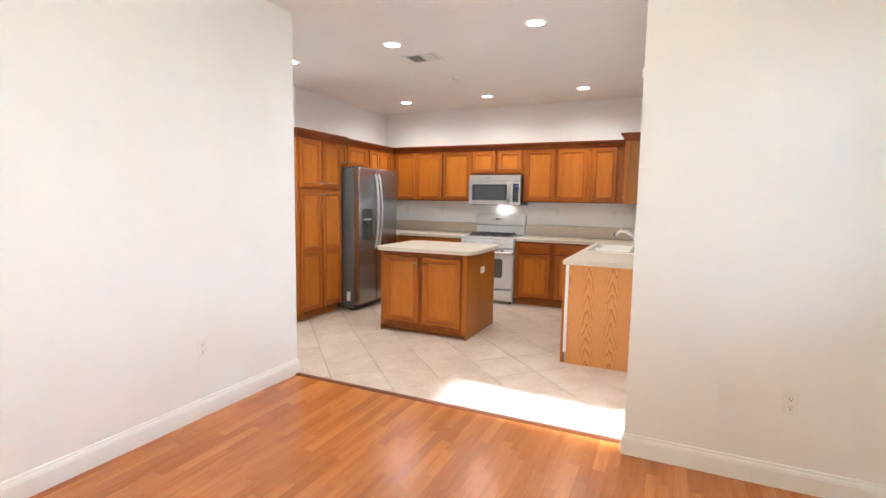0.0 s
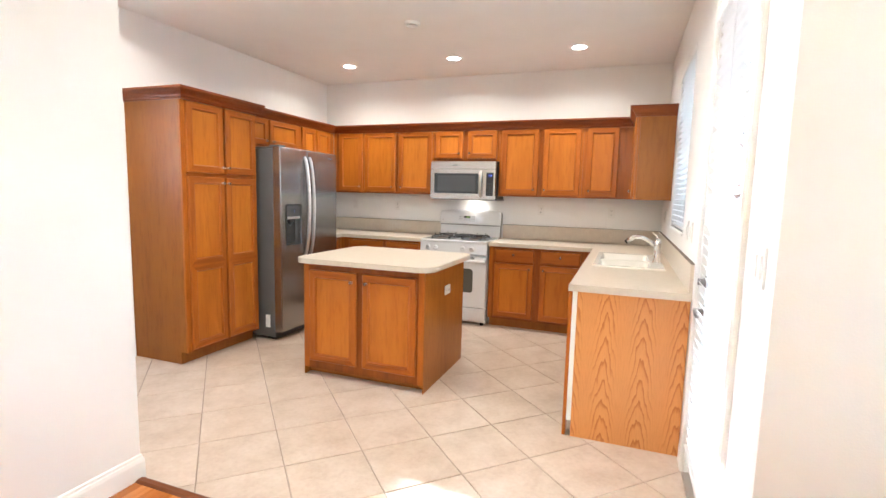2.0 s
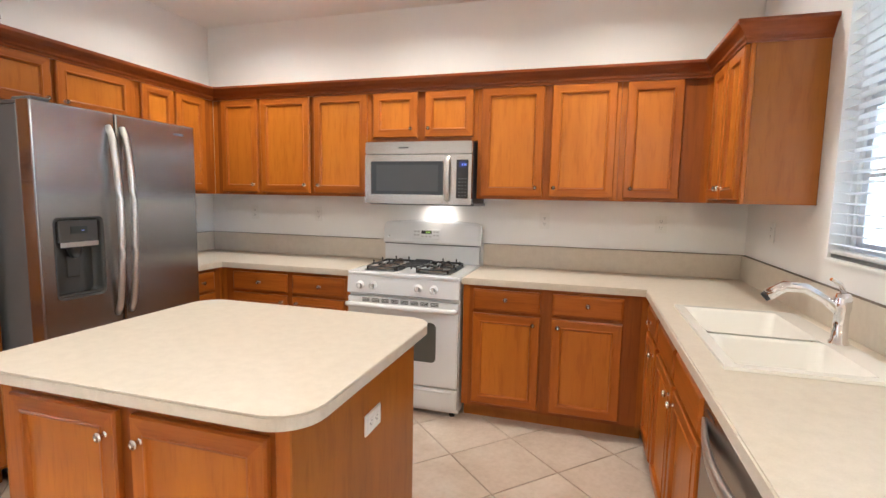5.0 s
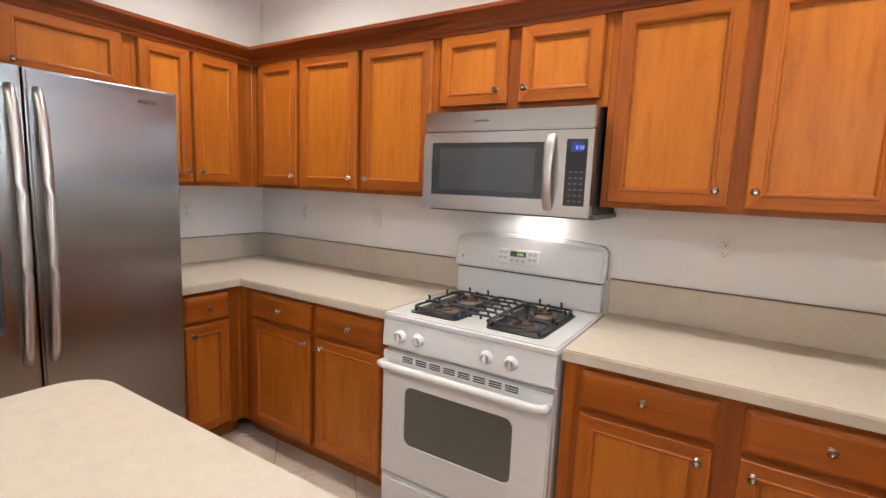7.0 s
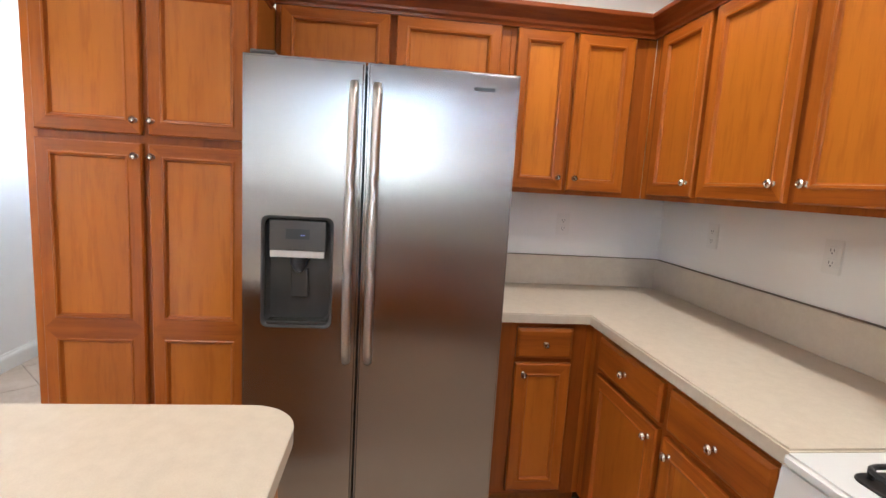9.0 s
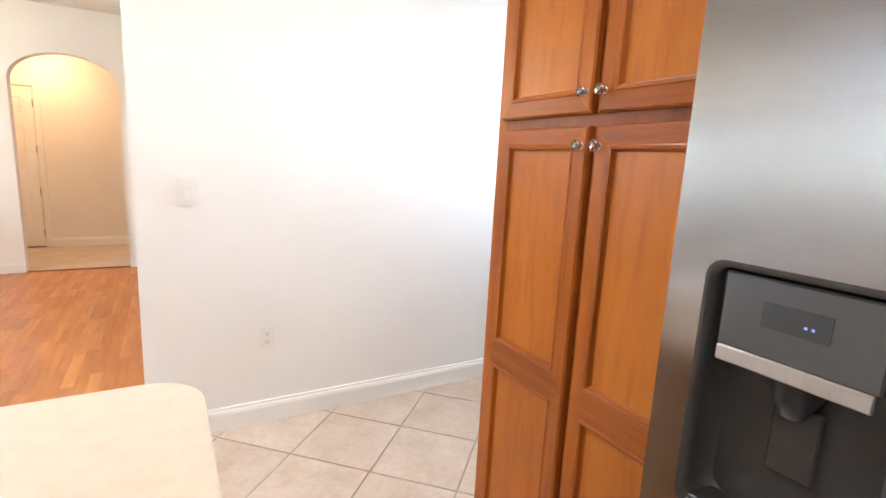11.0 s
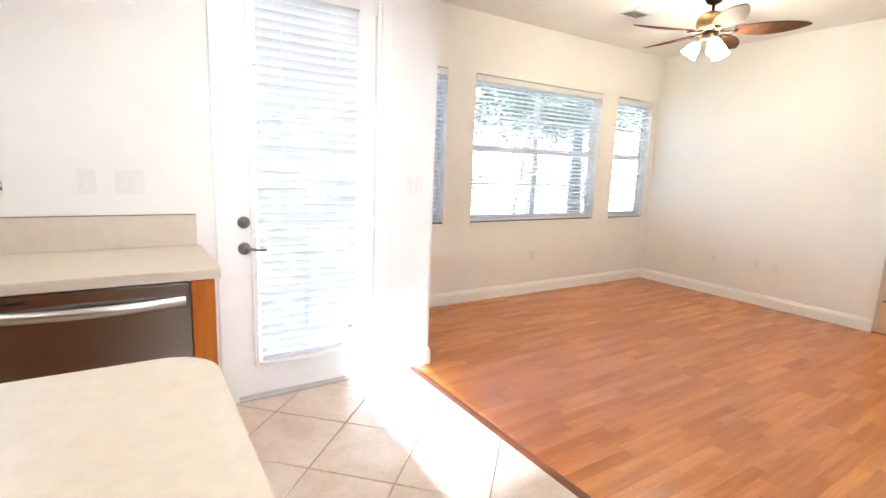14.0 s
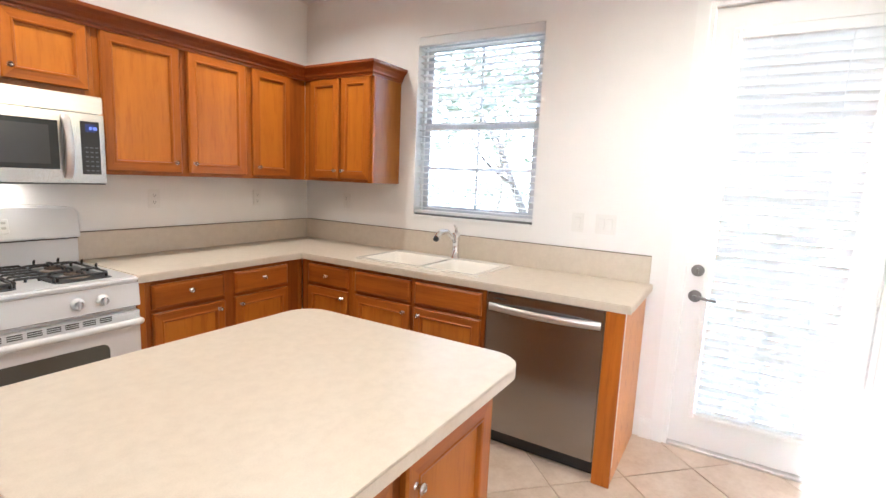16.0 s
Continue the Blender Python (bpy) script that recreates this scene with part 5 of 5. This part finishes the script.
def air_vent(x, y, w, h, label, turn=0):
    v = thing("ceiling_vent", pose(x, y, CEILING, 0, 0, turn), label, "air vent", "ceiling vents")
    bm = bmesh.new()
    for q in ((-w / 2, w / 2, -h / 2, -h / 2 + 0.025), (-w / 2, w / 2, h / 2 - 0.025, h / 2), (-w / 2, -w / 2 + 0.025, -h / 2 + 0.025, h / 2 - 0.025), (w / 2 - 0.025, w / 2, -h / 2 + 0.025, h / 2 - 0.025)):
        box(bm, *q, -0.009, -0.001, 0.002)
    part("frame", bm, TRIM, v)
    part("backing", boxed(-w / 2 + 0.025, w / 2 - 0.025, -h / 2 + 0.025, h / 2 - 0.025, -0.0025, -0.001), GREY_PLASTIC, v)
    n = 8
    for k in range(n):
        x0 = -w / 2 + 0.03 + (w - 0.06) * (k + 0.5) / n
        s = part("slat", boxed(-0.010, 0.010, -h / 2 + 0.026, h / 2 - 0.026, -0.001, 0.001), TRIM, v)
        s.matrix_basis = pose(x0, 0, -0.009, 0, 35 if k < n / 2 else -35, 0)


air_vent(2.04, -2.63, 0.33, 0.25, "white louvred air vent in the kitchen ceiling")
air_vent(4.37, -6.42, 0.36, 0.26, "white louvred air vent in the living room ceiling")
d = thing("smoke_detector", pose(2.045, -1.82, CEILING), "white round smoke detector on the ceiling", "smoke detector")
part("case", lathe(bmesh.new(), [(0, -0.026), (0.05, -0.025), (0.062, -0.016), (0.065, -0.001)], None, 24), TRIM, d)


def ceiling_fan():
    fx, fy = 3.76, -6.5
    f = thing("ceiling_fan", pose(fx, fy, CEILING), "dark bronze ceiling fan with five leaf blades, lights on", "ceiling fan")
    part("canopy", lathe(bmesh.new(), [(0.068, -0.001), (0.068, -0.03), (0.055, -0.055), (0.03, -0.07), (0.016, -0.075)], None, 24), FANMETAL, f)
    part("downrod", lathe(bmesh.new(), [(0.012, -0.07), (0.012, -0.17)], None, 12), FANMETAL, f)
    part("motor", lathe(bmesh.new(), [(0.02, -0.130), (0.055, -0.133), (0.086, -0.148), (0.106, -0.175), (0.114, -0.205), (0.111, -0.232), (0.098, -0.255), (0.07, -0.272), (0.03, -0.278)], None, 28), BRONZE, f, "aged brass motor housing")
    part("switch_cup", lathe(bmesh.new(), [(0.055, -0.275), (0.06, -0.295), (0.05, -0.335), (0.03, -0.35), (0, -0.353)], None, 24), FANMETAL, f)
    for k in range(5):
        m = pose(0, 0, -0.285, 0, 0, 72 * k + 66)
        bm = bmesh.new()
        tube(bm, [(0.07, 0, 0.01), (0.13, 0.012, -0.006), (0.19, 0, 0.0)], 0.010, 8)
        tube(bm, [(0.13, -0.012, -0.006), (0.19, -0.025, 0.0)], 0.008, 8)
        bmesh.ops.transform(bm, matrix=m, verts=bm.verts)
        part("blade_arm", bm, FANMETAL, f)
        bm = bmesh.new()
        n = 14
        rows = []
        for i in range(n + 1):
            t = i / n
            x = 0.17 + 0.50 * t
            w = 0.086 * math.sin(math.pi * (0.12 + 0.88 * t)) ** 0.7 + 0.004
            rows.append([bm.verts.new((x, y, 0.006 * (1 - (y / 0.08) ** 2) + z - y * 0.24)) for z in (0.0, 0.007) for y in (-w, -w / 3, w / 3, w)])
        for p, q in zip(rows, rows[1:]):
            for i0 in (0, 4):
                for i in range(3):
                    bm.faces.new((p[i0 + i], p[i0 + i + 1], q[i0 + i + 1], q[i0 + i]))
            bm.faces.new((p[0], p[4], q[4], q[0]))
            bm.faces.new((p[3], p[7], q[7], q[3]))
        bm.faces.new((rows[0][0], rows[0][3], rows[0][7], rows[0][4]))
        bm.faces.new((rows[-1][0], rows[-1][3], rows[-1][7], rows[-1][4]))
        bmesh.ops.recalc_face_normals(bm, faces=bm.faces)
        bmesh.ops.transform(bm, matrix=m, verts=bm.verts)
        part("blade", bm, FANWOOD, f)
    for k in range(3):
        a = 120 * k + 20
        m = pose(0, 0, -0.325, 0, 0, a) @ pose(0.062, 0, 0.0, 0, -36, 0)
        bm = lathe(bmesh.new(), [(0.012, 0.02), (0.014, -0.03), (0.02, -0.045)], m, 14)
        arm = part("lamp_socket", bm, BRONZE, f)
        bm = lathe(bmesh.new(), [(0.02, -0.042), (0.040, -0.058), (0.052, -0.088), (0.056, -0.118), (0.068, -0.152), (0.063, -0.150), (0.036, -0.13), (0, -0.12)], m, 20)
        part("shade", bm, SHADE_GLOW, arm, "glowing frosted glass bell shade")


ceiling_fan()
bulb = new("fan_light_glow", bpy.data.lights.new("fan_light_glow", "POINT"))
bulb.data.energy, bulb.data.color, bulb.data.shadow_soft_size = 1.5, (1.0, 0.78, 0.42), 0.10
bulb.matrix_world = pose(3.76, -6.5, CEILING - 0.56)


def hall_light():
    h = thing("hall_ceiling_light", pose(2.75, -9.2, CEILING), "lit flush hall ceiling light with a dark rim", "ceiling light")
    part("rim", lathe(bmesh.new(), [(0.17, -0.001), (0.175, -0.03), (0.15, -0.045), (0.14, -0.03)], None, 28), FANMETAL, h)
    part("dome", lathe(bmesh.new(), [(0.142, -0.035), (0.12, -0.07), (0.06, -0.095), (0, -0.10)], None, 28), HALL_GLOW, h)


hall_light()
area_lamp("hall_lamp", pose(2.75, -9.2, CEILING - 0.11), 0.2, 0.2, 1.2, (1.0, 0.50, 0.19))

# ---- outdoors ----
structure("ground", boxed(-60, 90, -70, 60, -0.35, -0.15), GRASS, "rough green lawn round the house", "ground")
structure("pavement", boxed(EAST + TH + 0.002, 6.6, -3.995, 1.0, -0.149, -0.06), PAVING, "pale concrete patio outside the door", "pavement")


def tree(x, y, h, spread, seed, trunk=0.14, lean=0.0, label="slender garden tree with a loose leafy crown", leaves=900, stem=0.22):
    rnd = random.Random(seed)
    t = thing("tree", pose(x, y, -0.15), label, "tree", "garden trees")
    bm = bmesh.new()
    tips = []

    def limb(p, d, length, r, depth):
        pts, rs = [p], [r]
        q = p
        for i in range(5):
            bend = stem if depth == 0 else 0.22
            d = (d + Vector((rnd.uniform(-bend, bend), rnd.uniform(-bend, bend), rnd.uniform(-0.05, 0.15)))).normalized()
            q = q + d * length / 5
            pts.append(q)
            rs.append(r * (1 - 0.13 * (i + 1)))
            if depth >= 1 and i > 1:
                tips.append(q)
        tube(bm, pts, rs, 7)
        if depth < 3:
            for k in range(3 if depth else 4):
                a = rnd.uniform(0, 6.283)
                nd = (d + 0.9 * Vector((math.cos(a), math.sin(a), rnd.uniform(-0.1, 0.4)))).normalized()
                limb(pts[rnd.choice((3, 4, 5))], nd, length * 0.62 * spread, rs[-1] * 0.7, depth + 1)

    limb(Vector((0, 0, -0.05)), Vector((0.0, lean, 1)).normalized(), h * 0.42, trunk, 0)
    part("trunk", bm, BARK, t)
    bm = bmesh.new()
    for _ in range(leaves):
        c = rnd.choice(tips) + Vector((rnd.gauss(0, 0.22), rnd.gauss(0, 0.22), rnd.gauss(0, 0.18)))
        u = Vector((rnd.gauss(0, 1), rnd.gauss(0, 1), rnd.gauss(0, 0.6))).normalized()
        v = u.cross(Vector((rnd.gauss(0, 1), rnd.gauss(0, 1), rnd.gauss(0, 1)))).normalized()
        s = rnd.uniform(0.05, 0.11)
        bm.faces.new([bm.verts.new(c + s * p) for p in (u, 0.45 * v, -u, -0.45 * v)])
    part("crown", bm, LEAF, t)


tree(8.3, -0.35, 5.0, 1.0, 3, 0.12, -0.1, leaves=500)
tree(6.4, -7.98, 8.5, 1.0, 8, 0.125, 0.0, "straight grey-barked tree standing close to the house", leaves=2500, stem=0.03)
tree(11.3, -11.6, 5.4, 1.1, 9, 0.12, 0.0, leaves=4500)
tree(12.5, -12.2, 5.2, 1.15, 12, 0.10, 0.05, leaves=5000)
tree(12.8, -15.4, 5.4, 1.15, 21, 0.11, 0.0, leaves=5000)
tree(15.0, -8.5, 5.6, 1.1, 27, 0.12, 0.0, leaves=4000)
tree(18.0, 1.5, 8.0, 1.0, 33, 0.2, 0.0, leaves=1500)
tree(13.0, 2.5, 6.0, 1.0, 44, 0.15, -0.1, leaves=1000)


def hedge(x, y0, y1, h, seed):
    rnd = random.Random(seed)
    bm = bmesh.new()
    for _ in range(5000):
        c = Vector((x + rnd.gauss(0, 0.5), rnd.uniform(y0, y1), -0.15 + h * rnd.random() ** 0.7))
        u = Vector((rnd.gauss(0, 1), rnd.gauss(0, 1), rnd.gauss(0, 1))).normalized()
        v = u.cross(Vector((rnd.gauss(0, 1), rnd.gauss(0, 1), 0.3))).normalized()
        s = rnd.uniform(0.08, 0.16)
        bm.faces.new([bm.verts.new(c + s * p) for p in (u, 0.5 * v, -u, -0.5 * v)])
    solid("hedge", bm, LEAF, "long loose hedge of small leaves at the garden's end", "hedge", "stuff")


hedge(26, -30, 20, 1.6, 5)

# ---- floor pieces ----
def kitchen_tiles():
    floor = bpy.data.objects["floor_kitchen"]
    s, g = 0.408, 0.006
    h = s / 2 - g / 2
    bm = bmesh.new()
    slab(bm, [(-h, -h), (h, -h), (h, h), (-h, h)], -0.0055, 0.0, 0.0025, 1)
    whole = mesh_of("tile", bm, TILE)
    step = s * math.sqrt(2) / 2
    ox, oy = 2.781, -2.498
    for i in range(-30, 31):
        for j in range(-30, 31):
            if (i + j) % 2:
                continue
            cx, cy = ox + i * step, oy + step + j * step
            # keep what reaches into the kitchen or the passage
            pts = [(cx, cy - h * 1.414), (cx + h * 1.414, cy), (cx, cy + h * 1.414), (cx - h * 1.414, cy)]
            x0, x1, y0, y1 = PW, EAST, -4.02 + 0.012, 0.0
            if max(p[0] for p in pts) <= x0 or min(p[0] for p in pts) >= x1 or max(p[1] for p in pts) <= y0 or min(p[1] for p in pts) >= y1:
                continue
            inside = all(x0 <= p[0] <= x1 and y0 <= p[1] <= y1 for p in pts)
            if inside:
                ob = new("tile", whole)
                ob.parent = floor
                ob.matrix_basis = pose(cx, cy, 0.0, 0, 0, 45)
            else:
                poly = pts
                for axis, lim, keep in ((0, x0, 1), (0, x1, -1), (1, y0, 1), (1, y1, -1)):
                    out = []
                    for k in range(len(poly)):
                        a, b = poly[k], poly[(k + 1) % len(poly)]
                        ia, ib = (a[axis] - lim) * keep >= 0, (b[axis] - lim) * keep >= 0
                        if ia:
                            out.append(a)
                        if ia != ib:
                            t = (lim - a[axis]) / (b[axis] - a[axis])
                            out.append((a[0] + t * (b[0] - a[0]), a[1] + t * (b[1] - a[1])))
                    poly = out
                    if len(poly) < 3:
                        break
                if len(poly) >= 3:
                    bm = bmesh.new()
                    slab(bm, [(p[0] - cx, p[1] - cy) for p in poly], -0.0055, 0.0)
                    ob = new("tile", mesh_of("tile", bm, TILE))
                    ob.parent = floor
                    ob.matrix_basis = pose(cx, cy, 0)


kitchen_tiles()


def living_strips():
    floor = bpy.data.objects["floor_living"]
    rnd = random.Random(4)
    w = 0.0655
    meshes = []
    for ln in (0.28, 0.36, 0.44, 0.52):
        bm = bmesh.new()
        slab(bm, [(-w / 2 + 0.00005, -ln / 2 + 0.00005), (w / 2 - 0.00005, -ln / 2 + 0.00005), (w / 2 - 0.00005, ln / 2 - 0.00005), (-w / 2 + 0.00005, ln / 2 - 0.00005)], -0.0055, 0.0, 0.0003, 1)
        meshes.append((ln, mesh_of("floor_strip", bm, PLANK)))
    cells = []
    x = LW + w / 2
    while x < LE - w / 4:
        y = -4.036
        while y > LS + 0.01:
            ln, me = rnd.choice(meshes)
            if y - ln < LS:
                bm = bmesh.new()
                ln = y - LS
                slab(bm, [(-w / 2 + 0.00005, -ln / 2), (w / 2 - 0.00005, -ln / 2), (w / 2 - 0.00005, ln / 2), (-w / 2 + 0.00005, ln / 2)], -0.0055, 0.0, 0.0003, 1)
                me = mesh_of("floor_strip", bm, PLANK)
            cells.append((x, y - ln / 2, me))
            y -= ln
        x += w
    # the strips of the north-western stretch are pieces of their own, the rest is joined
    cells.sort(key=lambda c: math.hypot(c[0] - 3.4, c[1] + 5.2))
    for cx, cy, me in cells[:300]:
        ob = new("floor_strip", me)
        ob.parent = floor
        ob.matrix_basis = pose(cx, cy, 0.0)
    vs, fs = [], []
    for cx, cy, me in cells[300:]:
        o = len(vs)
        vs += [(v.co.x + cx, v.co.y + cy, v.co.z) for v in me.vertices]
        fs += [[o + i for i in p.vertices] for p in me.polygons]
    me = bpy.data.meshes.new("floor_strips")
    me.from_pydata(vs, [], fs)
    me.materials.append(PLANK_JOINED)
    ob = tagged(new("floor_strips", me), "far laminate strips, joined", kind="stuff")
    ob.parent = floor


living_strips()
